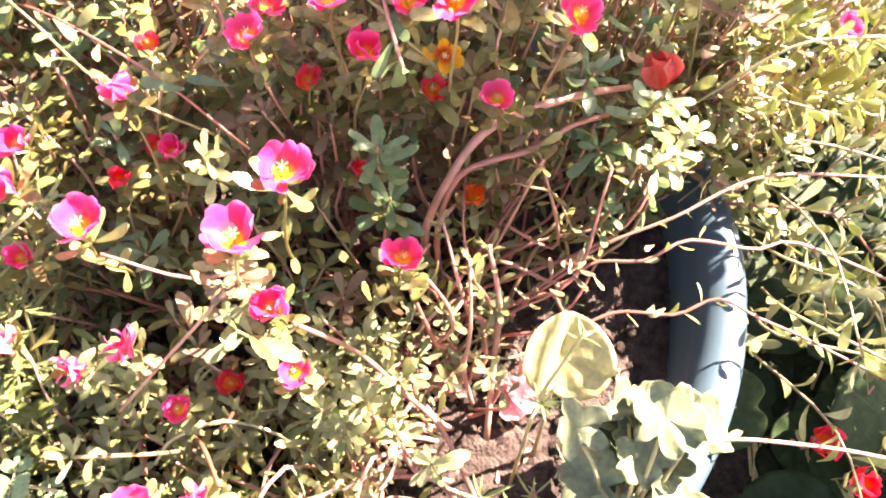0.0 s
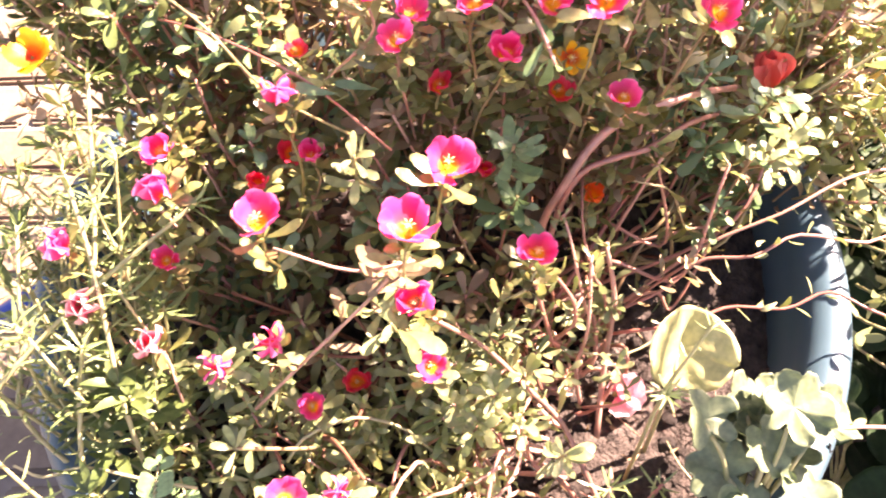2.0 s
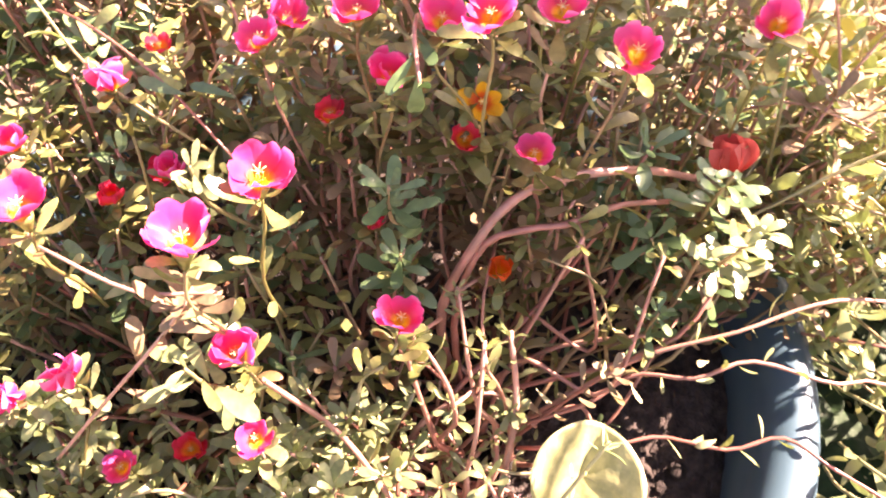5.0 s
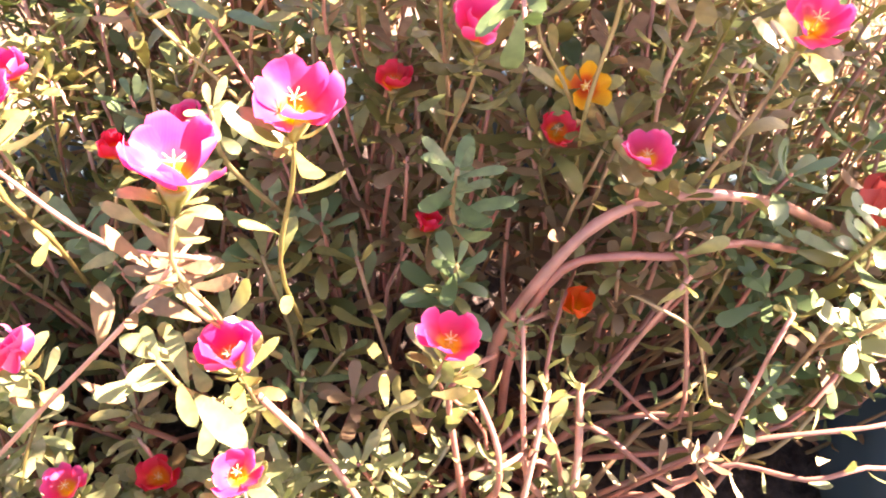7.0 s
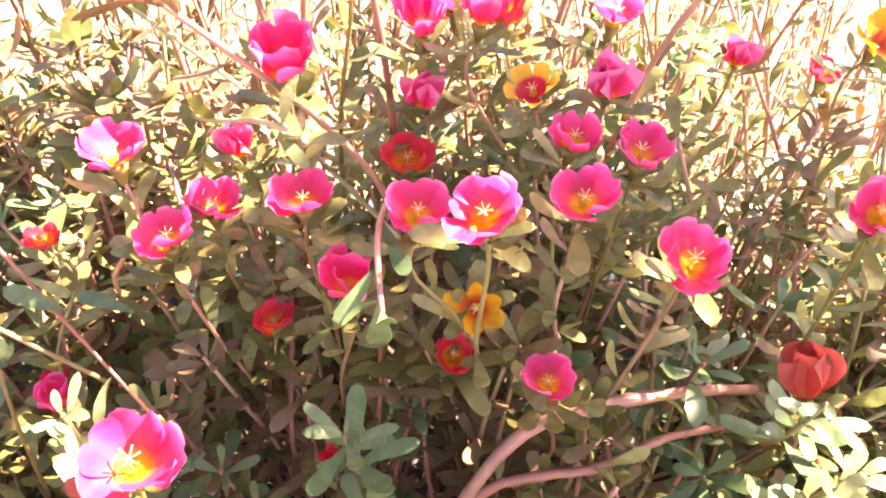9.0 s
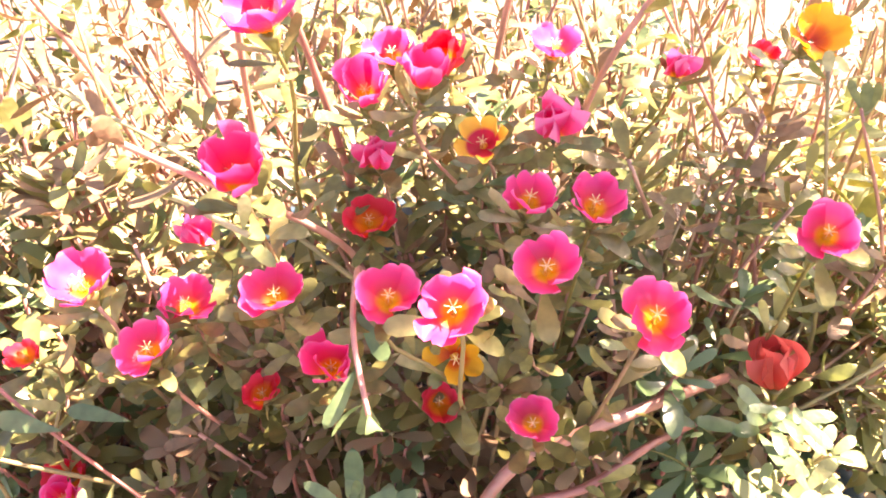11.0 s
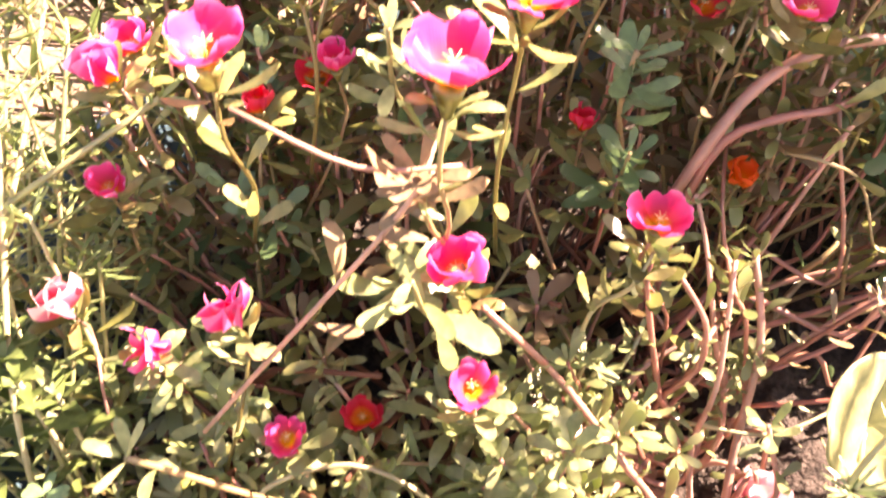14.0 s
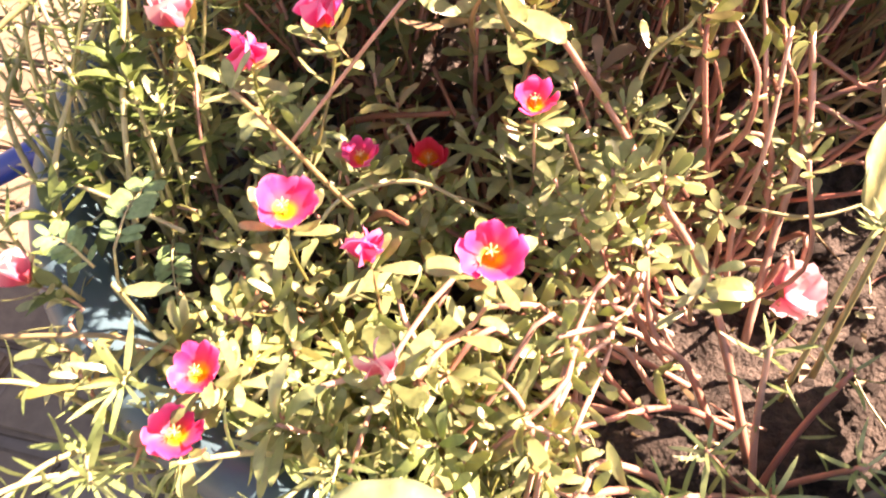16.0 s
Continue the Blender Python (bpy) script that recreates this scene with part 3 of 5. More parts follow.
# low shoots that fill the front, most leaves in the painted sunlit tone
for i in range(165):
    x, y = rnd.uniform(-0.27, -0.02), rnd.uniform(-0.005, 0.19)
    if x > -0.06 or (x + 0.236) ** 2 + (y - 0.098) ** 2 < 0.034 ** 2:
        continue
    if ((x - POT_X) / 0.275) ** 2 + ((y - POT_Y) / 0.30) ** 2 > 1:
        continue
    pl = nearest(x, y)
    tip = Vector((x, y, canopy(x, y) - rnd.uniform(-0.004, 0.035)))
    low = Vector((x + rnd.uniform(-0.03, 0.04), y + rnd.uniform(-0.01, 0.05), max(SOIL_Z, tip.z - rnd.uniform(0.04, 0.09))))
    mid = low.lerp(tip, 0.5) + Vector((rnd.uniform(-0.01, 0.01), rnd.uniform(-0.01, 0.01), 0.008))
    pl.leafy(spline([low, mid, tip], 6), 0.0011, 0.0008, rnd.choice((M_STEM_RED, M_STEM_RED, M_STEM, M_STEM_PALE)), rnd.choice((M_LEAF_LIME_LIT, M_LEAF_LIME_LIT, M_LEAF_LIME_LIT, M_NEEDLE, M_LEAF)), SLIM, step=0.0095, start=0.15, length=rnd.uniform(0.016, 0.026), spread=1.0, tip=rnd.choice((4, 5, 6, 7)))

# tufts in the painted sunlit tone over the foot of the red stems
for i in range(15):
    tip = Vector((rnd.uniform(-0.072, -0.022), rnd.uniform(0.130, 0.205), rnd.uniform(0.385, 0.425)))
    low = Vector((tip.x + rnd.uniform(0.0, 0.03), tip.y + rnd.uniform(0.01, 0.04), SOIL_Z - 0.004))
    mid = low.lerp(tip, 0.6) + Vector((rnd.uniform(-0.01, 0.01), rnd.uniform(-0.01, 0.01), 0))
    plants["e"].leafy(spline([low, mid, tip], 8), 0.0012, 0.0008, M_STEM_RED, M_LEAF_LIME_LIT, step=0.009, start=0.6, length=rnd.uniform(0.012, 0.018), spread=1.0, tip=7)

# flowers, front to back
P = plants
BLOOMS.append((Vector((0.0475, 0.1895, 0.305)), 0.050))   # the fallen flower stays clear
BLOOMS.append((Vector((-0.234, 0.092, 0.385)), 0.040))
BLOOMS.append((Vector((-0.237, 0.108, 0.340)), 0.040))   # the feather leaf stays clear
bloom(P["a"], (-0.181, 0.039, 0.395), 0.0185)
bloom(P["a"], (-0.186, 0.022, 0.378), 0.0185)
bloom(P["b"], (-0.159, 0.087, 0.436), 0.0215)
bloom(P["b"], (-0.080, 0.063, 0.458), 0.0200)
bloom(P["b"], (-0.135, 0.100, 0.400), 0.0109, "bud")
bloom(P["b"], (-0.112, 0.045, 0.410), 0.0118, "wilt")
bloom(P["b"], (-0.154, 0.150, 0.405), 0.0170, "pink")
bloom(P["b"], (-0.130, 0.172, 0.388), 0.0155, "red")
bloom(P["d"], (-0.082, 0.160, 0.439), 0.0185)
bloom(P["d"], (-0.089, 0.179, 0.480), 0.0220, "cup")
bloom(P["d"], (-0.087, 0.169, 0.569), 0.0305, face=(0.04, -0.02, 1.0), leaves=5, leaf=0.020)
bloom(P["d"], (-0.069, 0.201, 0.572), 0.0290, face=(0.04, -0.02, 1.0), leaves=5, leaf=0.020)
bloom(P["c"], (-0.155, 0.178, 0.564), 0.0280, face=(0.04, -0.02, 1.0), leaves=5, leaf=0.020)
bloom(P["e"], (-0.021, 0.209, 0.481), 0.0225, leaves=2, from_=[(0.0, 0.228, 0.31), (-0.004, 0.226, 0.40)])
bloom(P["a"], (-0.203, 0.161, 0.439), 0.0126, "bud")
bloom(P["a"], (-0.241, 0.173, 0.446), 0.0151, "wilt")
bloom(P["a"], (-0.276, 0.189, 0.461), 0.0151, "wilt")
bloom(P["a"], (-0.168, 0.165, 0.460), 0.0126, "bud")
bloom(P["c"], (-0.230, 0.212, 0.473), 0.0145, "cup")
bloom(P["c"], (-0.286, 0.215, 0.483), 0.0122, "bud")
bloom(P["c"], (-0.224, 0.232, 0.512), 0.0126, "bud")
bloom(P["c"], (-0.235, 0.270, 0.500), 0.0180, "cup")
bloom(P["c"], (-0.181, 0.257, 0.481), 0.0130, "redcup")
bloom(P["c"], (-0.164, 0.285, 0.477), 0.0180, "red")
bloom(P["c"], (-0.148, 0.264, 0.500), 0.0150, "cup")
bloom(P["c"], (-0.152, 0.250, 0.563), 0.0118, "bud")
bloom(P["g"], (-0.048, 0.272, 0.470), 0.0120, "redcup")
bloom(P["e"], (0.019, 0.2665, 0.451), 0.0125, "orange", leaves=3)
bloom(P["g"], (-0.074, 0.299, 0.518), 0.0155, "red")
bloom(P["g"], (-0.038, 0.284, 0.556), 0.0180, "cup")
bloom(P["h"], (-0.006, 0.298, 0.513), 0.0160, "red")
bloom(P["h"], (0.001, 0.306, 0.530), 0.0190, "yellow", face=(0.05, -0.95, 0.75))
bloom(P["h"], (0.029, 0.284, 0.521), 0.0175)
bloom(P["h"], (0.065, 0.282, 0.584), 0.0230)
bloom(P["h"], (0.006, 0.271, 0.602), 0.0215)
bloom(P["h"], (-0.016, 0.290, 0.585), 0.0200)
bloom(P["h"], (0.033, 0.295, 0.592), 0.0215)
bloom(P["h"], (0.029, 0.324, 0.594), 0.0210)
bloom(P["h"], (0.050, 0.323, 0.592), 0.0220)
bloom(P["i"], (0.131, 0.325, 0.487), 0.0200, "closed", face=(0.05, 0.10, 1.0))
bloom(P["g"], (-0.054, 0.295, 0.581), 0.0190)
bloom(P["g"], (-0.094, 0.279, 0.574), 0.0210)
bloom(P["g"], (-0.088, 0.300, 0.571), 0.0200)
bloom(P["f"], (-0.107, 0.284, 0.601), 0.0245)
bloom(P["g"], (-0.060, 0.309, 0.620), 0.0240, "cup")
bloom(P["g"], (-0.031, 0.345, 0.565), 0.0180, "red")
bloom(P["h"], (0.013, 0.356, 0.592), 0.0175, "two", face=(0.0, -0.35, 1.0))
bloom(P["j"], (-0.028, 0.364, 0.610), 0.0220, "cup")
bloom(P["j"], (-0.021, 0.391, 0.608), 0.0220)
bloom(P["k"], (-0.006, 0.362, 0.616), 0.0200, "cup")
bloom(P["k"], (-0.001, 0.395, 0.600), 0.0200, "redcup")
bloom(P["k"], (0.041, 0.400, 0.603), 0.0220)
bloom(P["i"], (0.126, 0.320, 0.579), 0.0200)
bloom(P["k"], (0.092, 0.412, 0.580), 0.0101, "bud")
bloom(P["k"], (0.145, 0.466, 0.550), 0.0160, "red")

bloom(P["i"], (0.147, 0.420, 0.591), 0.0300, "gold", face=(0.1, -0.4, 1.0))
bloom(P["h"], (0.040, 0.370, 0.586), 0.0126, "bud")
bloom(P["g"], (-0.027, 0.360, 0.581), 0.0122, "bud")
bloom(P["f"], (-0.089, 0.330, 0.572), 0.0105, "bud")
bloom(P["c"], (-0.149, 0.290, 0.555), 0.0115, "red")
bloom(P["g"], (-0.049, 0.340, 0.654), 0.0230, "cup")
# red stems that fan out over the bare side
e = P["e"]
e.leafy(spline([(-0.004, 0.275, 0.31), (-0.012, 0.264, 0.41), (0.006, 0.274, 0.466), (0.0235, 0.286, 0.488), (0.0474, 0.291, 0.5015), (0.084, 0.313, 0.491), (0.12, 0.345, 0.46)], 22), 0.0030, 0.0021, M_STEM_RED, M_LEAF, step=0.018, start=0.55, tip=4, knots=0.12)
e.leafy(spline([(0.002, 0.268, 0.31), (-0.004, 0.262, 0.41), (0.008, 0.272, 0.462), (0.030, 0.276, 0.476), (0.0505, 0.281, 0.4785), (0.0757, 0.2985, 0.4785), (0.105, 0.322, 0.462)], 20), 0.0022, 0.0015, M_STEM_RED, M_LEAF, step=0.016, start=0.6, tip=4, knots=0.12)
e.leafy(spline([(0.035, 0.272, 0.462), (0.050, 0.266, 0.463), (0.068, 0.268, 0.451), (0.082, 0.262, 0.42)], 12), 0.0009, 0.0006, M_STEM, M_LEAF, step=0.03, start=0.3, length=0.017, tip=2)
e.leafy(spline([(-0.012, 0.222, 0.300), (0.010, 0.218, 0.335), (-0.003, 0.203, 0.372), (-0.009, 0.205, 0.395), (-0.0145, 0.208, 0.418), (-0.0200, 0.212, 0.4445), (-0.017, 0.224, 0.450)], 14), 0.0020, 0.0009, M_STEM_RED, M_LEAF_LIME_LIT, step=0.03, start=0.6, length=0.012, tip=5, knots=0.12)
e.leafy(spline([(0.002, 0.205, 0.300), (0.028, 0.204, 0.330), (0.026, 0.220, 0.372), (0.017, 0.215, 0.396), (0.010, 0.222, 0.422), (0.004, 0.235, 0.444), (-0.001, 0.250, 0.456)], 14), 0.0019, 0.0008, M_STEM_RED, M_LEAF_LIME_LIT, step=0.03, start=0.6, length=0.012, tip=3, knots=0.12)
e.leafy(spline([(0.030, 0.222, 0.300), (0.000, 0.216, 0.328), (-0.003, 0.204, 0.376), (0.006, 0.200, 0.406), (0.004, 0.200, 0.4316), (-0.001, 0.205, 0.441), (-0.0105, 0.212, 0.4515)], 14), 0.0016, 0.0010, M_STEM_RED, M_LEAF_LIME_LIT, step=0.03, start=0.5, length=0.013, tip=3, knots=0.12)
e.leafy(spline([(0.008, 0.222, 0.300), (0.036, 0.210, 0.345), (0.031, 0.222, 0.390), (0.0235, 0.220, 0.419), (0.018, 0.225, 0.4265), (0.012, 0.250, 0.443), (0.0145, 0.285, 0.455)], 14), 0.0013, 0.0008, M_STEM_RED, M_LEAF_LIME_LIT, step=0.007, start=0.5, length=0.015, tip=6, spread=1.1, knots=0.12)
for i in range(15):
    b = Vector((rnd.uniform(-0.025, 0.045), rnd.uniform(0.215, 0.300), SOIL_Z + rnd.uniform(0, 0.03)))
    tip = Vector((rnd.uniform(0.05, 0.16), rnd.uniform(0.27, 0.37), rnd.uniform(0.40, 0.48)))
    tip.x = min(tip.x, 0.10 + 1.1 * max(0.0, tip.y - 0.27))
    m1 = b.lerp(tip, 0.3) + Vector((rnd.uniform(-0.02, 0.02), rnd.uniform(-0.035, 0.01), rnd.uniform(-0.012, 0.03)))
    m2 = b.lerp(tip, 0.66) + Vector((rnd.uniform(-0.01, 0.03), rnd.uniform(-0.035, 0.01), rnd.uniform(-0.035, 0.012)))
    e.leafy(spline([b, m1, m2, tip], 16), rnd.uniform(0.0012, 0.0021), 0.0010, rnd.choice((M_STEM_RED, M_STEM_RED, M_STEM)), rnd.choice((M_LEAF, M_LEAF_BLUE)), step=0.026, start=0.25, length=0.0165, tip=4, knots=0.12)
for i in range(28):
    a0, rr, w = rnd.uniform(0, 6.28), rnd.uniform(0.014, 0.036), rnd.choice((-1, 1))
    c = Vector((rnd.uniform(-0.03, 0.03), rnd.uniform(0.19, 0.25), SOIL_Z - 0.004))
    loop = [c + Vector((rr * math.cos(a0 + w * k * 0.7), rr * math.sin(a0 + w * k * 0.7), rnd.uniform(0.004, 0.018) * k)) for k in range(5)]
    e.leafy(spline(loop, 14), 0.0018, 0.0011, M_STEM_RED, M_LEAF_LIME_LIT, step=0.02, start=0.5, length=0.011, tip=5, knots=0.1)
e.stem(spline([(-0.03, 0.205, 0.335), (-0.018, 0.216, 0.362), (-0.004, 0.228, 0.372), (0.012, 0.236, 0.375), (0.026, 0.242, 0.368), (0.05, 0.238, 0.345)], 16), 0.0018, 0.0012, M_STEM_RED, 0.12)
for i in range(10):
    b = Vector((rnd.uniform(-0.015, 0.02), rnd.uniform(0.195, 0.23), SOIL_Z))
    tip = Vector((rnd.uniform(-0.095, -0.045), rnd.uniform(0.08, 0.18), rnd.uniform(0.335, 0.39)))
    m1 = b.lerp(tip, 0.35) + Vector((rnd.uniform(-0.01, 0.01), rnd.uniform(-0.01, 0.01), rnd.uniform(0.02, 0.05)))
    m2 = b.lerp(tip, 0.7) + Vector((rnd.uniform(-0.01, 0.01), rnd.uniform(-0.01, 0.01), rnd.uniform(0.0, 0.02)))
    e.leafy(spline([b, m1, m2, tip], 14), rnd.uniform(0.0014, 0.0022), 0.0010, M_STEM_RED, M_LEAF_LIME_LIT, step=0.014, start=0.6, length=0.014, tip=6, knots=0.12)
for i in range(15):
    b = Vector((rnd.uniform(-0.095, -0.020), rnd.uniform(0.085, 0.19), rnd.uniform(0.32, 0.385)))
    tip = Vector((b.x + rnd.uniform(-0.05, 0.03), b.y - rnd.uniform(0.04, 0.11), rnd.uniform(0.315, 0.37)))
    m1 = b.lerp(tip, 0.5) + Vector((rnd.uniform(-0.01, 0.01), 0, rnd.uniform(0.0, 0.016)))
    e.leafy(spline([(b.x + 0.058, b.y + 0.012, SOIL_Z - 0.004), (b.x + 0.030, b.y + 0.012, SOIL_Z + 0.012), b, m1, tip], 14), rnd.uniform(0.0013, 0.0021), 0.0010, M_STEM_RED, M_LEAF_LIME_LIT, step=0.014, start=0.45, length=0.014, tip=5, knots=0.1)
e.leafy(spline([(0.03, 0.16, 0.305), (0.034, 0.20, 0.35), (0.036, 0.222, 0.395), (0.028, 0.245, 0.43)], 12), 0.0022, 0.0016, M_STEM_RED, M_LEAF_LIME_LIT, step=0.008, start=0.45, length=0.013, tip=6)
e.leafy(spline([(0.034, 0.096, 0.300), (0.015, 0.125, 0.340), (-0.002, 0.152, 0.365), (-0.024, 0.166, 0.388), (-0.050, 0.180, 0.418), (-0.080, 0.178, 0.462)], 18), 0.0021, 0.0013, M_STEM_RED, M_LEAF_LIME_LIT, step=0.014, start=0.3, length=0.017, tip=2, knots=0.1)
e.leafy(spline([(0.019, 0.109, 0.300), (0.0, 0.124, 0.330), (-0.019, 0.131, 0.345), (-0.030, 0.150, 0.385)], 14), 0.0020, 0.0013, M_STEM_RED, M_LEAF_LIME_LIT, step=0.02, start=0.4, length=0.016, tip=6, knots=0.1)
e.leafy(spline([(0.022, 0.185, 0.300), (0.014, 0.196, 0.350), (0.017, 0.203, 0.392), (0.016, 0.230, 0.440)], 14), 0.0016, 0.0011, M_STEM_RED, M_LEAF, step=0.03, start=0.4, length=0.015, tip=5, knots=0.1)
e.stem(spline([(-0.012, 0.215, 0.330), (0.008, 0.205, 0.355), (0.045, 0.200, 0.360), (0.075, 0.213, 0.365)], 14), 0.0013, 0.0008, M_STEM_PALE)

# sprigs in the sunlit leaf tone, some stems paled to look lit
for i in range(9):
    x, y = rnd.uniform(-0.05, 0.04), rnd.uniform(0.165, 0.215)
    tip = Vector((x, y, rnd.uniform(0.375, 0.430)))
    low = Vector((x + rnd.uniform(-0.01, 0.03), y + rnd.uniform(0.0, 0.03), SOIL_Z - 0.004))
    mid = low.lerp(tip, 0.5) + Vector((rnd.uniform(-0.026, 0.026), rnd.uniform(-0.02, 0.012), 0))
    e.leafy(spline([low, mid, tip], 10), 0.0013, 0.0010, rnd.choice((M_STEM_RED, M_STEM_PALE)), M_LEAF_LIME_LIT, step=0.008, start=0.45, length=rnd.uniform(0.012, 0.017), tip=6, spread=1.0)
for i in range(12):
    b = Vector((rnd.uniform(-0.10, 0.0), rnd.uniform(0.05, 0.14), SOIL_Z + rnd.uniform(0.01, 0.04)))
    tip = b + Vector((rnd.uniform(-0.09, -0.02), rnd.uniform(-0.06, 0.03), rnd.uniform(0.01, 0.05)))
    mid = b.lerp(tip, 0.5) + Vector((rnd.uniform(-0.01, 0.01), rnd.uniform(-0.012, 0.012), rnd.uniform(0.005, 0.02)))
    e.leafy(spline([(b.x + 0.050, b.y + 0.01, SOIL_Z - 0.004), (b.x + 0.026, b.y + 0.012, SOIL_Z + 0.008), b, mid, tip], 12), rnd.uniform(0.0015, 0.0022), 0.0011, M_STEM_RED, M_LEAF_LIME_LIT, SLIM, step=0.014, start=0.5, length=0.018, tip=5, knots=0.12)
# trailing stems over the rim on the bare side
spill = Plant("trailing_moss_rose", (0.06, 0.25, SOIL_Z - 0.004), "moss rose with red stems trailing over the tub rim", "flowering plant", "moss roses in the tub")
spill.leafy(spline([(0.03, 0.235, 0.34), (0.075, 0.242, 0.372), (0.10, 0.256, 0.388), (0.130, 0.250, 0.402), (0.158, 0.260, 0.411), (0.20, 0.255, 0.408), (0.24, 0.266, 0.395), (0.34, 0.24, 0.36)], 26), 0.0013, 0.0009, M_STEM_RED, M_LEAF_LIME_LIT, step=0.02, start=0.35, length=0.013, knots=0.15)
spill.leafy(spline([(0.04, 0.22, 0.35), (0.085, 0.216, 0.373), (0.115, 0.224, 0.380), (0.150, 0.220, 0.384), (0.177, 0.228, 0.391), (0.20, 0.214, 0.392), (0.23, 0.205, 0.382), (0.30, 0.17, 0.37)], 26), 0.0012, 0.0009, M_STEM_RED, M_LEAF_LIME_LIT, step=0.02, start=0.3, length=0.014, knots=0.15)
spill.leafy(spline([(0.05, 0.24, 0.36), (0.10, 0.262, 0.395), (0.15, 0.275, 0.415), (0.21, 0.30, 0.425), (0.30, 0.31, 0.41)], 22), 0.0013, 0.0009, M_STEM_RED, M_LEAF_LIME_LIT, step=0.018, start=0.4, length=0.015, knots=0.15)
spill.leafy(spline([(0.10, 0.12, 0.36), (0.15, 0.132, 0.40), (0.21, 0.130, 0.40), (0.27, 0.125, 0.385)], 14), 0.0014, 0.0011, M_STEM_RED, M_LEAF_LIME_LIT, step=0.05, start=0.4, length=0.016, tip=4)
for i in range(48):
    b = Vector((rnd.uniform(0.11, 0.185), rnd.uniform(0.32, 0.48), rnd.uniform(0.38, 0.44)))
    far = rnd.random() < 0.86
    tip = b + Vector((rnd.uniform(0.05, 0.22), rnd.uniform(-0.06, 0.14), rnd.uniform(-0.05, 0.06)))
    mid = b.lerp(tip, 0.5) + Vector((0, 0, 0.025))
    if not far:
        b = Vector((rnd.uniform(0.205, 0.24), rnd.uniform(0.22, 0.36), rnd.uniform(0.30, 0.37)))
        tip = b + Vector((rnd.uniform(0.0, 0.12), rnd.uniform(-0.18, -0.02), rnd.uniform(-0.04, 0.05)))
        mid = b.lerp(tip, 0.5) + Vector((0.015, 0, 0.02))
    spill.leafy(spline([(b.x - (0.06 if far else -0.01), b.y + (0 if far else 0.05), b.z - 0.06), b, mid, tip], 12), 0.0012, 0.0008, rnd.choice((M_STEM_RED, M_STEM, M_STEM_PALE)), rnd.choice((M_LEAF_LIME_LIT, M_LEAF_LIME_LIT, M_LEAF)), step=0.0125, start=0.25, length=rnd.uniform(0.021, 0.032), tip=6, spread=1.1)
bloom(spill, (0.266, 0.387, 0.472), 0.0200)
# pale-coloured leaves stand in for white glints on leaf tips
for x, y, z in ((0.079, 0.242, 0.420), (0.136, 0.257, 0.410), (0.143, 0.222, 0.390), (0.092, 0.231, 0.420), (0.045, 0.232, 0.40)):
    spill.leaf(SPOON, M_STEM_PALE, Vector((x, y, z)), Vector((rnd.gauss(0, 0.5), -0.6, rnd.gauss(0, 0.4))), Vector((0.7, -0.1, 0.7)), 0.0125)
spill.finish()

# plants standing behind the tub and to its sunny side
behind = {}
for i, (x, y) in enumerate(((-0.30, 0.68), (-0.12, 0.72), (0.06, 0.70), (0.22, 0.62), (0.36, 0.50), (0.40, 0.78), (0.16, 0.88), (-0.02, 0.95), (0.11, 0.60), (0.26, 0.52), (0.30, 0.68), (0.46, 0.62), (0.42, 0.90), (0.60, 0.75))):
    behind[i] = Plant("moss_rose", (x, y, -0.012), "leggy moss rose with tan stems growing behind the tub", "flowering plant", "moss roses behind the tub")
    for k in range(13 if x < 0 else 30):
        b = Vector((x + rnd.gauss(0, 0.05), y + rnd.gauss(0, 0.05), 0.0))
        tip = Vector((b.x + rnd.gauss(0, 0.07), b.y + rnd.gauss(-0.04, 0.06), rnd.uniform(0.30, 0.56)))
        mid = b.lerp(tip, 0.5) + Vector((rnd.gauss(0, 0.02), rnd.gauss(0, 0.02), 0))
        behind[i].leafy(spline([b, mid, tip], 10), 0.0015, 0.0009, rnd.choice((M_STEM, M_STEM_RED, M_STEM_PALE)), rnd.choice((M_LEAF_LIME_LIT, M_LEAF_LIME_LIT, M_LEAF_DRY)), step=0.018, start=0.35, length=rnd.uniform(0.014, 0.021), tip=5)
    behind[i].finish(22)


# blue-green rosettes and long shoots that stand out of the mound
def sprig(pl, at, mat, count, length, d=(0.05, -0.25, 1.0), drop=0.08, stem=M_STEM):
    at, d = Vector(at), Vector(d).normalized()
    pl.stem(spline([at - d * drop + Vector((0.01, 0.015, 0)), at - d * drop * 0.4, at], 8), 0.0012, 0.0009, stem)
    for k in range(4):
        pl.rosette(at - d * (0.011 * k), d, mat, SPOON, count - k, length * (0.85 + 0.12 * k))


sprig(P["g"], (-0.034, 0.252, 0.520), M_LEAF_BLUE, 7, 0.021)
sprig(P["g"], (-0.030, 0.250, 0.475), M_LEAF_BLUE, 7, 0.020)
sprig(P["h"], (0.085, 0.325, 0.492), M_LEAF_BLUE, 6, 0.018)
sprig(P["i"], (0.1246, 0.296, 0.513), M_LEAF_BLUE, 7, 0.020, (0.1, -0.3, 1.0))
sprig(P["i"], (0.135, 0.275, 0.485), M_LEAF_LIME_LIT, 6, 0.021, (0.2, -0.3, 0.9))
sprig(P["i"], (0.150, 0.300, 0.470), M_LEAF_LIME_LIT, 6, 0.022, (0.3, -0.2, 0.9))
sprig(P["d"], (-0.100, 0.158, 0.497), M_LEAF_LIME_LIT, 4, 0.021, (-0.1, -0.3, 0.9))
sprig(P["d"], (-0.098, 0.172, 0.530), M_LEAF_DRY, 5, 0.021, (-0.05, -0.2, 1.0))
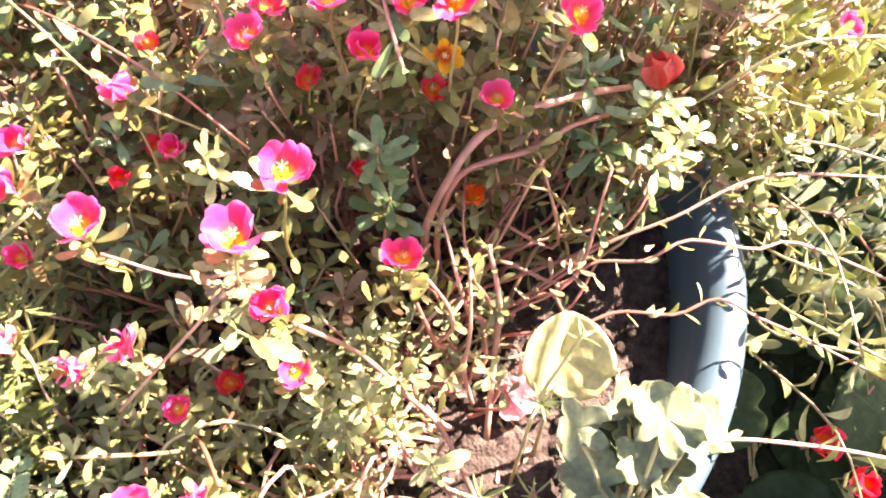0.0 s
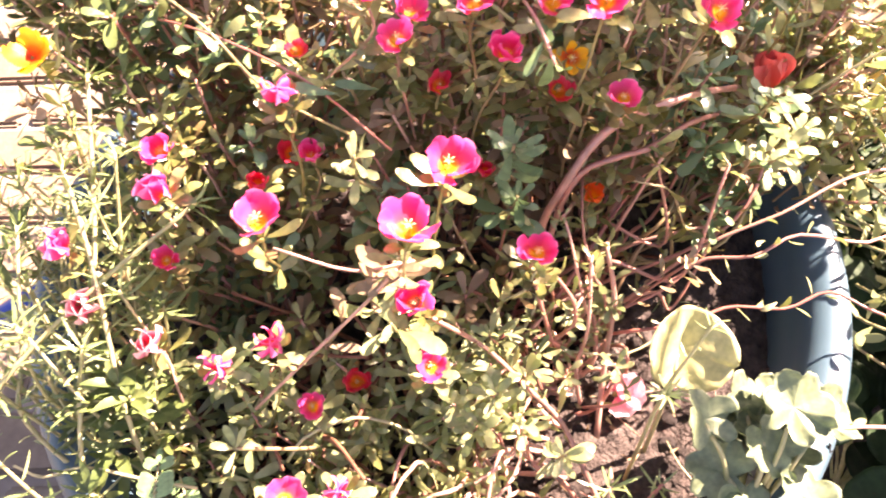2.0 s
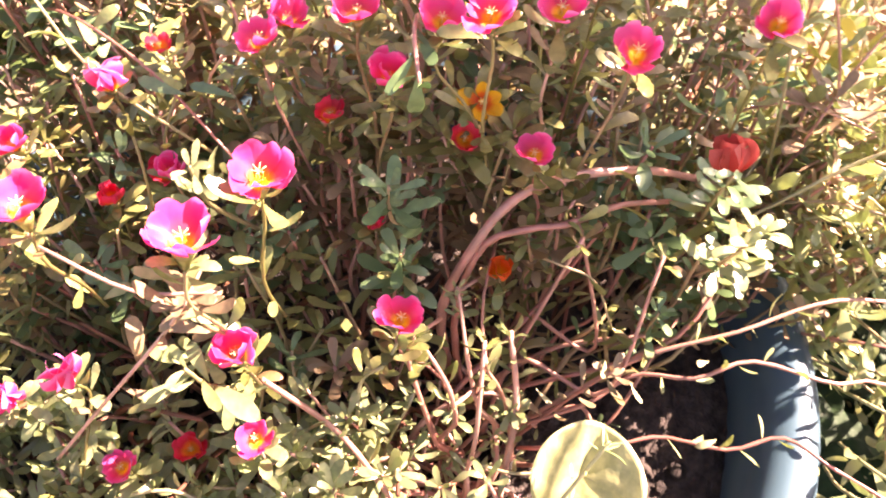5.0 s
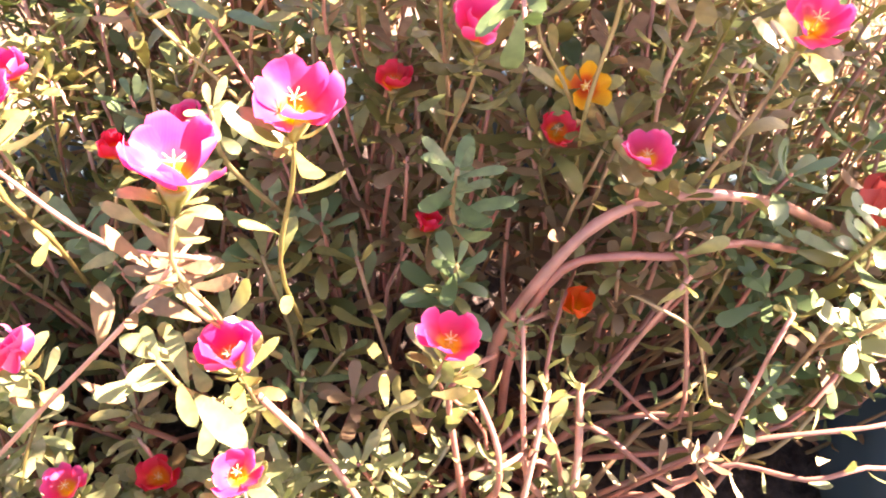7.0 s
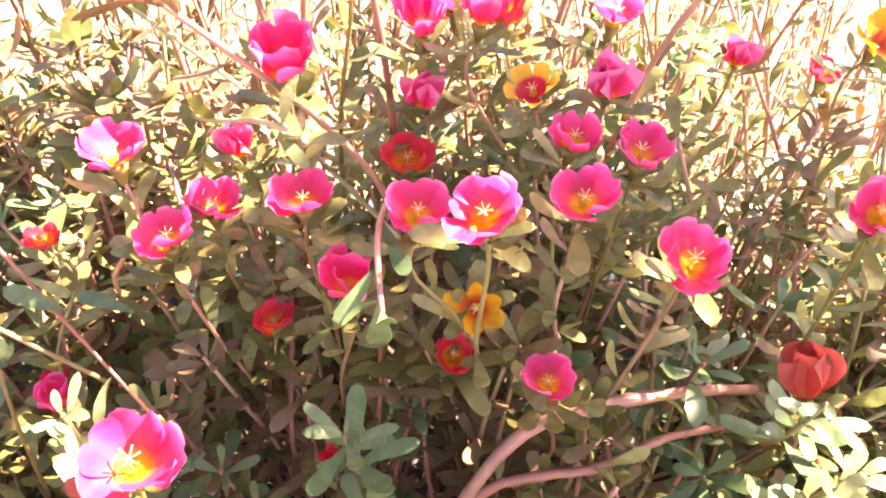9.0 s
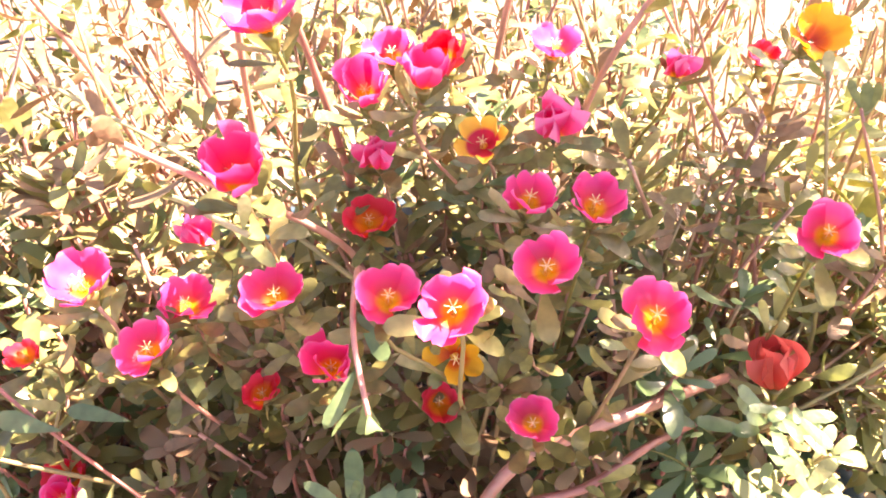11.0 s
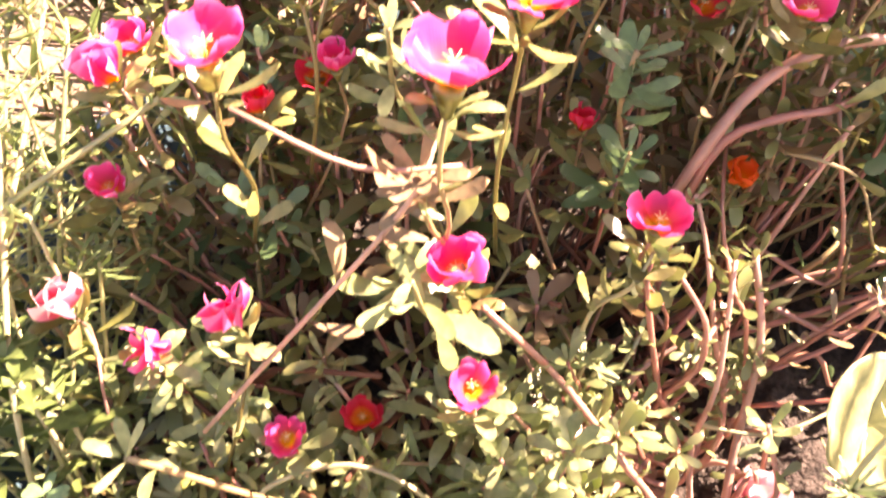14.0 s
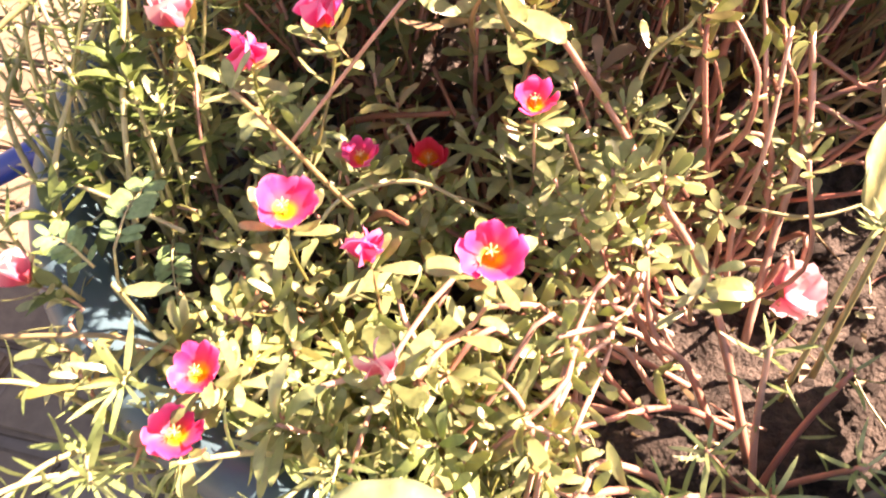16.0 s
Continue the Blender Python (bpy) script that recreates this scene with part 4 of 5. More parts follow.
sprig(P["d"], (-0.104, 0.176, 0.478), M_LEAF_LIME_LIT, 4, 0.022, (0.3, -0.4, 0.8))
sprig(P["c"], (-0.118, 0.235, 0.535), M_LEAF_LIME_LIT, 5, 0.017)
P["b"].leafy(spline([(-0.152, 0.128, 0.395), (-0.158, 0.121, 0.415), (-0.168, 0.111, 0.447), (-0.178, 0.104, 0.470)], 10), 0.0012, 0.0010, M_STEM, M_LEAF_LIME_LIT, step=0.02, start=0.45, length=0.022, tip=0)
P["b"].rosette(Vector((-0.178, 0.103, 0.473)), Vector((-0.15, -0.1, 1.0)).normalized(), M_LEAF_LIME_LIT, SPOON, 5, 0.020)
P["b"].leafy(spline([(-0.172, 0.126, 0.375), (-0.158, 0.136, 0.392), (-0.128, 0.144, 0.400), (-0.100, 0.141, 0.388), (-0.080, 0.132, 0.36)], 14), 0.0011, 0.0009, M_STEM_PALE, M_LEAF_LIME_LIT, SLIM, step=0.012, start=0.1, length=0.017, tip=4)
sprig(P["e"], (0.0341, 0.2198, 0.394), M_LEAF_LIME_LIT, 10, 0.0125, (0.05, -0.45, 0.9), 0.06)
P["e"].leafy(spline([(-0.05, 0.20, 0.35), (-0.0435, 0.198, 0.42), (-0.039, 0.200, 0.44), (-0.028, 0.198, 0.455), (-0.022, 0.203, 0.470)], 12), 0.0011, 0.0008, M_STEM_PALE, M_LEAF, step=0.0075, start=0.4, length=0.016, tip=3, spread=1.1)
for tip in ((-0.0175, 0.223, 0.451), (-0.001, 0.249, 0.456), (0.005, 0.201, 0.425), (0.026, 0.214, 0.372)):
    sprig(P["e"], tip, M_LEAF_LIME_LIT, 5, 0.0095, (0.05, -0.2, 1.0), 0.012, M_STEM_RED)
sprig(P["e"], (-0.006, 0.118, 0.405), M_LEAF_LIME_LIT, 5, 0.018)
sprig(P["e"], (0.105, 0.270, 0.430), M_LEAF_BLUE, 5, 0.017)
P["d"].leafy(spline([(-0.188, 0.150, 0.402), (-0.151, 0.158, 0.452), (-0.1105, 0.1665, 0.506), (-0.095, 0.170, 0.530)], 14), 0.0010, 0.0009, M_STEM_RED, M_LEAF_DRY, step=0.022, start=0.3, length=0.022, tip=4)
P["c"].stem(spline([(-0.085, 0.175, 0.530), (-0.115, 0.168, 0.533), (-0.150, 0.172, 0.548)], 8), 0.0009, 0.0007, M_STEM_RED)
P["f"].leafy(spline([(-0.33, 0.40, 0.48), (-0.24, 0.345, 0.53), (-0.15, 0.275, 0.555), (-0.10, 0.25, 0.52)], 16), 0.0009, 0.0006, M_STEM_RED, M_LEAF_LIME_LIT, step=0.03, start=0.0, length=0.018, tip=0)
P["f"].leafy(spline([(-0.12, 0.26, 0.52), (-0.156, 0.251, 0.565), (-0.18, 0.26, 0.60), (-0.21, 0.285, 0.605)], 14), 0.0008, 0.0006, M_STEM, M_LEAF_LIME_LIT, step=0.022, start=0.3, length=0.021, tip=3)
P["j"].leafy(spline([(-0.03, 0.335, 0.53), (-0.07, 0.355, 0.555), (-0.11, 0.375, 0.575), (-0.16, 0.39, 0.60)], 14), 0.0012, 0.001, M_STEM_PALE, M_LEAF_DRY, step=0.03, start=0.4, length=0.020, tip=4)
for x, y, z in ((-0.142, 0.275, 0.567), (-0.115, 0.268, 0.548), (-0.135, 0.262, 0.552)):
    P["f"].leaf(SPOON, M_LEAF_BLUE, Vector((x + 0.01, y, z)), Vector((-1, 0.15, 0.1)), Vector((0, -0.2, 1)), 0.024)
P["f"].leafy(spline([(-0.035, 0.350, 0.505), (-0.040, 0.344, 0.548), (-0.052, 0.322, 0.590), (-0.069, 0.309, 0.617), (-0.095, 0.306, 0.640)], 16), 0.0015, 0.0010, M_STEM_RED, M_LEAF_DRY, step=0.022, start=0.5, length=0.023, tip=5, knots=0.12)
P["g"].leafy(spline([(-0.037, 0.348, 0.530), (-0.032, 0.318, 0.566), (-0.025, 0.275, 0.585), (-0.018, 0.249, 0.582)], 12), 0.0011, 0.0008, M_STEM_RED, M_LEAF_BLUE, step=0.016, start=0.55, length=0.020, tip=5, knots=0.12)
P["f"].leafy(spline([(-0.17, 0.415, 0.530), (-0.107, 0.357, 0.566), (-0.078, 0.320, 0.592), (-0.058, 0.300, 0.603)], 14), 0.0013, 0.0010, M_STEM_PALE, M_LEAF_LIME_LIT, step=0.03, start=0.3, length=0.020, tip=0, knots=0.1)
for x, y, lean in ((-0.103, 0.403, -0.02), (-0.088, 0.412, 0.01), (-0.045, 0.375, -0.012), (0.062, 0.405, 0.045), (-0.16, 0.42, -0.03), (0.02, 0.43, 0.02)):
    nearest(x, y).leafy(spline([(x - lean, y, 0.44), (x - lean * 0.4, y - 0.004, 0.53), (x, y, 0.59), (x + lean, y + 0.006, 0.665)], 14), 0.0019, 0.0012, M_STEM_RED, rnd.choice((M_LEAF_DRY, M_LEAF)), step=0.014, start=0.45, length=0.022, tip=5, knots=0.15)
# brown leggy shoots leaning out over the paving
for i in range(16):
    b = Vector((rnd.uniform(-0.28, -0.22), rnd.uniform(0.30, 0.44), 0.36))
    tip = b + Vector((rnd.uniform(-0.11, -0.02), rnd.uniform(-0.04, 0.06), rnd.uniform(0.09, 0.20)))
    mid = b.lerp(tip, 0.5) + Vector((0.012, rnd.gauss(0, 0.01), 0.015))
    P["f"].leafy(spline([b, mid, tip], 10), 0.0012, 0.0008, rnd.choice((M_STEM, M_STEM_RED)), rnd.choice((M_LEAF_DRY, M_LEAF, M_LEAF_LIME_LIT)), step=0.013, start=0.25, length=0.020, tip=5)
# tall leggy shoots at the back of the tub
for i in range(56):
    x = rnd.uniform(-0.30, 0.22)
    b = Vector((x, rnd.uniform(0.36, 0.55), 0.42))
    tip = Vector((x + rnd.gauss(0, 0.05), b.y + rnd.uniform(0.0, 0.12), rnd.uniform(0.55, 0.66)))
    mid = b.lerp(tip, 0.5) + Vector((rnd.gauss(0, 0.012), rnd.gauss(0, 0.012), 0))
    pl = nearest(b.x, b.y)
    pl.leafy(spline([b, mid, tip], 10), 0.0012, 0.0008, rnd.choice((M_STEM, M_STEM_RED, M_STEM_RED)), rnd.choice((M_LEAF, M_LEAF_DRY, M_LEAF_LIME_LIT, M_LEAF_LIME_LIT)), step=0.016, start=0.1, length=rnd.uniform(0.015, 0.021), tip=5)

for pl in plants.values():
    pl.finish()


# ---- needle-leaved moss rose on the open side ----
needle = Plant("needle_leaved_moss_rose", (-0.285, 0.16, SOIL_Z - 0.004), "pale green moss rose with needle leaves leaning over the rim", "flowering plant", "needle-leaved moss roses")


def needled(pl, pts, step=0.006, length=0.019, r=0.0013, start=0.1, tip=9):
    pl.leafy(spline(pts, 16), r, r * 0.65, M_STEM_PALE, M_NEEDLE, NEEDLE, step=step, start=start, length=length, tip=tip, spread=1.1)


needled(needle, [(-0.36, 0.10, 0.36), (-0.342, 0.141, 0.42), (-0.284, 0.187, 0.462), (-0.207, 0.231, 0.503)], 0.010, 0.022, 0.0018)
needled(needle, [(-0.285, 0.10, 0.34), (-0.290, 0.128, 0.40), (-0.275, 0.215, 0.465), (-0.273, 0.303, 0.53)], 0.009, 0.022, 0.0017)
needled(needle, [(-0.30, 0.12, 0.34), (-0.334, 0.15, 0.39), (-0.329, 0.178, 0.42), (-0.325, 0.24, 0.47)], 0.010, 0.021, 0.0016)
for i in range(26):
    b = Vector((rnd.uniform(-0.33, -0.26), rnd.uniform(0.13, 0.28), 0.35))
    tip = b + Vector((rnd.uniform(-0.08, 0.03), rnd.uniform(-0.02, 0.10), rnd.uniform(0.07, 0.16)))
    needled(needle, [b, b.lerp(tip, 0.5) + Vector((0, -0.01, 0)), tip], 0.008, rnd.uniform(0.017, 0.025), 0.0013)
bloom(needle, (-0.292, 0.293, 0.556), 0.024, "gold", leaves=0, from_=[(-0.29, 0.27, 0.46), (-0.285, 0.28, 0.51)])
seeds = rnd.getstate()
for i in range(18):
    b = Vector((rnd.uniform(-0.31, -0.25), rnd.uniform(0.09, 0.22), 0.335))
    tip = b + Vector((rnd.uniform(-0.05, 0.04), rnd.uniform(0.0, 0.07), rnd.uniform(0.06, 0.14)))
    needled(needle, [b, b.lerp(tip, 0.5) + Vector((rnd.uniform(-0.012, 0.012), -0.01, 0)), tip], 0.0075, rnd.uniform(0.020, 0.027), 0.0014, 0.25)
needled(needle, [(-0.262, 0.115, 0.34), (-0.262, 0.150, 0.42), (-0.268, 0.205, 0.480), (-0.278, 0.245, 0.520)], 0.008, 0.025, 0.0017)
needle.finish()
rnd.setstate(seeds)
front = Plant("needle_leaved_moss_rose", (-0.20, 0.05, SOIL_Z - 0.004), "low needle-leaved moss rose at the sunny tub edge", "flowering plant", "needle-leaved moss roses")
for i in range(26):
    b = Vector((rnd.uniform(-0.24, -0.12), rnd.uniform(0.02, 0.08), 0.33))
    tip = Vector((b.x + rnd.uniform(-0.05, 0.03), rnd.uniform(-0.03, 0.04), rnd.uniform(0.36, 0.395)))
    if abs(b.x - 0.02 + 0.184) < 0.032:
        continue
    needled(front, [b, b.lerp(tip, 0.5) + Vector((0, 0, 0.015)), tip], 0.007, rnd.uniform(0.016, 0.024), 0.0013)
seeds = rnd.getstate()
bloom(front, (-0.276, 0.069, 0.385), 0.0135, "wilt", face=(-0.45, -0.25, 0.9), leaves=5, from_=[(-0.225, 0.052, 0.345), (-0.252, 0.058, 0.372)])
front.stem(spline([(-0.272, 0.044, 0.379), (-0.252, 0.050, 0.378), (-0.232, 0.057, 0.374), (-0.205, 0.060, 0.368)], 10), 0.0010, 0.0013, M_STEM)
front.finish()
rnd.setstate(seeds)
side = Plant("needle_leaved_moss_rose", (0.034, 0.082, SOIL_Z - 0.004), "small needle-leaved moss rose with red stems in bare soil", "flowering plant", "needle-leaved moss roses")
for tip in ((0.003, 0.068, 0.36), (0.021, 0.106, 0.38), (0.055, 0.11, 0.37), (0.03, 0.06, 0.35), (0.06, 0.075, 0.36), (-0.01, 0.05, 0.35)):
    side.leafy(spline([(0.034, 0.082, SOIL_Z), Vector((0.034, 0.082, SOIL_Z)).lerp(Vector(tip), 0.5) + Vector((0, 0.004, -0.006)), tip], 10), 0.0018, 0.0012, M_STEM_RED, M_NEEDLE, NEEDLE, step=0.008, start=0.5, length=0.018, tip=9, spread=1.1)
needled(side, [(0.045, 0.13, 0.31), (0.055, 0.154, 0.40), (0.066, 0.166, 0.43), (0.078, 0.178, 0.452)], 0.02, 0.012, 0.0014, 0.5, 7)
for k in range(14):
    a = k * 2.4
    side.leaf(NEEDLE, M_NEEDLE, Vector((0.057, 0.153, 0.405)), Vector((math.cos(a), math.sin(a) * 0.8, 0.35)), Vector((0, 0, 1)), 0.014)
side.finish()


# ---- weeds at the tub edge ----
OVAL = [leaf_mesh("leaf", (0.12, 0.18, 0.20, 0.18, 0.11), 0.05, 0.1, 0.02)]
M_FERN = leaf_material("feather_leaf", [(0.27, 0.46, 0.22), (0.33, 0.52, 0.27)], rough=0.45)
weed = Plant("broadleaf_weed", (-0.245, 0.12, SOIL_Z - 0.004), "dark green weed with pointed leaves at the tub edge", "weed")
for x, y, z in ((-0.254, 0.148, 0.43), (-0.246, 0.152, 0.415), (-0.262, 0.155, 0.432), (-0.27, 0.165, 0.43), (-0.338, 0.249, 0.45), (-0.35, 0.225, 0.44), (-0.285, 0.105, 0.385), (-0.265, 0.075, 0.375), (-0.275, 0.13, 0.39), (-0.272, 0.152, 0.42)):
    b = Vector((-0.245, 0.12, SOIL_Z)).lerp(Vector((x, y, SOIL_Z)), 0.6)
    weed.leafy(spline([b, b.lerp(Vector((x, y, z)), 0.6), (x, y, z)], 8), 0.0014, 0.0011, M_STEM_PALE, M_WEED, LANCE, step=0.014, start=0.3, length=0.026, tip=6, spread=1.0)
weed.leafy(spline([(-0.24, 0.09, 0.31), (-0.232, 0.075, 0.36), (-0.224, 0.0625, 0.403)], 8), 0.0015, 0.0011, M_STEM_PALE, M_LEAF_LIME_LIT, LANCE, step=0.05, start=0.6, length=0.022, tip=8)
weed.stem(spline([(-0.345, 0.128, 0.368), (-0.318, 0.117, 0.380), (-0.291, 0.120, 0.390), (-0.254, 0.112, 0.392), (-0.222, 0.108, 0.384)], 12), 0.0008, 0.0011, M_STEM_PALE)
weed.finish()


def feather(pl, a, b, sag, n, length):
    path = spline([Vector(a), Vector(a).lerp(Vector(b), 0.5) + Vector((0, 0, sag)), Vector(b)], 10)
    pl.stem(path, 0.0007, 0.0004, M_STEM_PALE)
    d = (Vector(b) - Vector(a)).normalized()
    s = d.cross(Vector((0, -0.2, 1))).normalized()
    for i in range(n):
        p = path[1 + round(9 * i / (n - 1))]
        k = length * (1 - 0.35 * abs(i / (n - 1) - 0.4))
        for w in (-1, 1):
            pl.leaf(OVAL, M_FERN, p, s * w + d * 0.45, Vector((0, -0.2, 1)), k)
    pl.leaf(OVAL, M_FERN, path[-1], d, Vector((0, -0.2, 1)), length * 0.8)


fern = Plant("feather_leaved_weed", (-0.235, 0.085, SOIL_Z - 0.004), "small weed with bright green feather leaves", "weed")
feather(fern, (-0.241, 0.0865, 0.392), (-0.243, 0.119, 0.396), 0.004, 8, 0.0125)
feather(fern, (-0.244, 0.124, 0.356), (-0.231, 0.096, 0.345), 0.006, 8, 0.0100)
feather(fern, (-0.244, 0.076, 0.392), (-0.262, 0.080, 0.402), 0.004, 7, 0.0095)
fern.stem(spline([(-0.235, 0.085, SOIL_Z), (-0.246, 0.084, 0.36), (-0.241, 0.0865, 0.392)], 6), 0.0009, 0.0007, M_STEM_PALE)
fern.stem(spline([(-0.235, 0.085, SOIL_Z), (-0.242, 0.115, 0.34), (-0.244, 0.124, 0.356)], 6), 0.0009, 0.0007, M_STEM_PALE)
fern.finish(clear=False)


# ---- broad leaves ----
def blade(name, lobes, depth, notch, cup, ripple, fold=0.0, teeth=0.0):
    """A broad leaf of radius 1 with its stalk at -y: lobed outline, cupped, rippled, with thickness."""
    seg, rings = 108, (0.0, 0.3, 0.55, 0.75, 0.9, 1.0)
    top = []
    for f in rings:
        for k in range(seg):
            a = 2 * math.pi * k / seg
            r = 1 - depth * (1 - abs(math.cos(lobes * (a - math.pi / 2) / 2)) ** 0.75) + teeth * math.cos(lobes * 3 * a)
            near = math.atan2(math.sin(a + math.pi / 2), math.cos(a + math.pi / 2))
            r *= 1 - notch * math.exp(-(near / 0.28) ** 2)
            r = 1 - (1 - r) * f ** 2
            x, y = f * r * math.cos(a), f * r * math.sin(a)
            z = cup * f * f + ripple * f * f * math.sin(lobes * a * 0.5 + 1) + fold * abs(x) - 0.02 * math.cos(lobes * (a - math.pi / 2)) * f + 0.12 * f * noise.noise((x * 3, y * 3, lobes + cup * 7))
            top.append((x, y, z))
    n = len(top)
    verts = top + [(x, y, z - 0.022) for x, y, z in top]
    faces = []
    for i in range(len(rings) - 1):
        for k in range(seg):
            a, b = i * seg + k, i * seg + (k + 1) % seg
            faces.append((a, a + seg, b + seg, b))
            faces.append((a + n, b + n, b + seg + n, a + seg + n))
    edge = n - seg
    for k in range(seg):
        a, b = edge + k, edge + (k + 1) % seg
        faces.append((a, a + n, b + n, b))
    return mesh_of(name, verts, faces)


def broad(pl, mesh, mat, at, face, tip, size, label="", petiole=True):
    """A broad leaf at a place, facing one way with its tip another, on a stalk from the root."""
    z = Vector(face).normalized()
    y = Vector(tip)
    y = (y - z * y.dot(z)).normalized()
    m = Matrix((y.cross(z), y, z)).transposed().to_4x4()
    part("leaf", variant([mesh], 0, mat), mat, pl.ob, label, pl.home @ Matrix.Translation(at) @ m @ Matrix.Diagonal((size, size, size, 1)))
    if petiole:
        end = Vector(at) - y * size * 0.15
        pl.stem(spline([pl.root, pl.root.lerp(end, 0.55) + Vector((0, 0, 0.03)), end], 10), 0.0018, 0.0011, M_STEM_PALE)


LOBED = [blade("leaf", 7, 0.24, 0.45, 0.22, 0.20, 0.14, 0.018), blade("leaf", 5, 0.34, 0.40, 0.12, 0.26, 0.24, 0.022)]
ROUND = [blade("leaf", 1, 0.03, 0.15, 0.10, 0.08, 0.75), blade("leaf", 1, 0.04, 0.2, -0.28, 0.06, 0.0)]
BROAD = [blade("leaf", 1, 0.05, 0.3, -0.15, 0.05, 0.12), blade("leaf", 1, 0.06, 0.25, 0.15, 0.07, 0.1)]
geranium = Plant("geranium", (0.105, 0.085, SOIL_Z - 0.004), "geranium seedling with pale lobed leaves beside the rim", "plant")
broad(geranium, LOBED[0], M_LOBED, (0.126, 0.141, 0.414), (0.05, -0.35, 0.9), (0.5, 0.8, 0.2), 0.0225)
broad(geranium, LOBED[1], M_LOBED, (0.076, 0.138, 0.405), (0.35, -0.3, 0.8), (-0.3, 0.8, 0.2), 0.0185)
broad(geranium, LOBED[0], M_LOBED, (0.087, 0.115, 0.380), (-0.1, -0.35, 0.9), (-0.6, 0.2, 0.0), 0.021)
broad(geranium, LOBED[1], M_LOBED, (0.112, 0.124, 0.396), (0.2, -0.2, 0.9), (0.3, -0.6, 0.0), 0.019)
broad(geranium, LOBED[1], M_LOBED, (0.098, 0.092, 0.372), (0.0, -0.4, 0.9), (0.0, -0.8, 0.0), 0.022)
broad(geranium, LOBED[1], M_LOBED, (0.112, 0.062, 0.360), (0.0, -0.3, 0.9), (0.3, -0.8, 0.0), 0.020)
broad(geranium, LOBED[0], M_LOBED, (0.085, 0.066, 0.352), (-0.1, -0.3, 0.9), (-0.3, -0.8, 0.0), 0.018)
# low leaves out of sight, added to cast shade on the bare soil
for x, y, z, a in ((0.112, 0.150, 0.364, 0.3), (0.131, 0.157, 0.378, 1.2), (0.104, 0.133, 0.356, 2.6), (0.127, 0.124, 0.374, -0.6), (0.094, 0.117, 0.350, 3.4), (0.132, 0.100, 0.380, -1.2), (0.118, 0.162, 0.368, 0.9), (0.140, 0.150, 0.390, 2.0), (0.120, 0.140, 0.366, 3.0), (0.130, 0.130, 0.380, -2.0), (0.110, 0.145, 0.360, 1.5), (0.150, 0.140, 0.400, 0.1)):
    broad(geranium, LOBED[0 if a > 1 else 1], M_LOBED, (x, y, z), (0.25, 0.05, 0.9), (math.cos(a), math.sin(a), 0.1), 0.019)
geranium.finish()
rounded = Plant("round_leaved_seedling", (0.062, 0.150, SOIL_Z - 0.004), "seedling with one large pale yellow-green folded leaf", "plant")
broad(rounded, ROUND[0], M_ROUND, (.071, .186, .400), (0.10, -0.55, 0.8), (0.25, 0.8, 0.35), 0.0275)
rounded.finish()
second = Plant("round_leaved_seedling", (-0.10, 0.02, SOIL_Z - 0.004), "seedling with a pale rounded leaf at the tub edge", "plant")
broad(second, ROUND[1], M_LOBED, (-0.096, -0.014, 0.400), (0.0, -0.1, 1.0), (1, 0.1, 0), 0.030)
second.finish()

# soil sheet added so that gaps between the begonia leaves stay dark
def bed():
    n, verts, faces = 30, [], []
    for j in range(n + 1):
        for i in range(n + 1):
            x, y = 0.21 + 0.75 * i / n, -0.35 + 1.5 * j / n
            edge = min(i, n - i, j, n - j) / 3.0
            verts.append((x, y, -0.03 + 0.045 * min(1.0, edge) + 0.012 * noise.noise((x * 12, y * 12, 5))))
    for j in range(n):
        for i in range(n):
            a = j * (n + 1) + i
            faces.append((a, a + 1, a + n + 2, a + n + 1))
    return tagged(part("garden_bed", mesh_of("garden_bed", verts, faces), M_SOIL), "dark soil bed added to darken gaps under the begonias", "garden bed", "", "structure")


bed()
begonias = []
for bx, by in ((0.33, 0.20), (0.37, 0.36), (0.29, 0.08), (0.45, 0.27), (0.48, 0.50), (0.29, 0.30), (0.33, 0.47), (0.41, 0.13), (0.55, 0.36)):
    beg = Plant("begonia", (bx, by, -0.012), "begonia with glossy dark green leaves in shade beside the tub", "flowering plant", "begonias beside the tub")
    for i in range(26):
        a, d = i * 2.4, rnd.uniform(0.01, 0.11)
        at = Vector((bx + d * math.cos(a), by + d * math.sin(a), rnd.uniform(0.12, 0.32) - d * 0.4))
        broad(beg, rnd.choice(BROAD), M_BROAD, at, (rnd.uniform(-0.4, 0.3), rnd.uniform(-0.5, 0.2), 1), (math.cos(a), math.sin(a), -0.2), rnd.uniform(0.022, 0.040))
    begonias.append(beg)
bloom(begonias[0], (0.273, 0.164, 0.285), 0.024, "redcup", leaves=0)
bloom(begonias[0], (0.294, 0.136, 0.285), 0.022, "redcup", leaves=0)
bloom(begonias[2], (0.250, 0.110, 0.280), 0.020, "redcup", leaves=0)
for beg in begonias:
    beg.finish()

# ---- fallen things on the soil ----
def fallen(at, size, mat, label, turn):
    fl = tagged(part("fallen_flower", CALYX, M_CALYX, None, "", pose(*at, 28, 12, turn) @ Matrix.Diagonal((size * 0.5, size * 0.5, size * 0.5, 1))), label, "flower")
    for i in range(7):
        pm = variant(PETALS["wilt"], i % 2, mat)
        part("petal", pm, mat, fl, "", pose(0, 0, 0, 0, 0, i * 51 + rnd.uniform(-10, 10)) @ pose(0, 0.05, 0, rnd.uniform(5, 95), rnd.uniform(-35, 35), 0) @ Matrix.Diagonal((0.9, 0.9, 0.9, 1)))


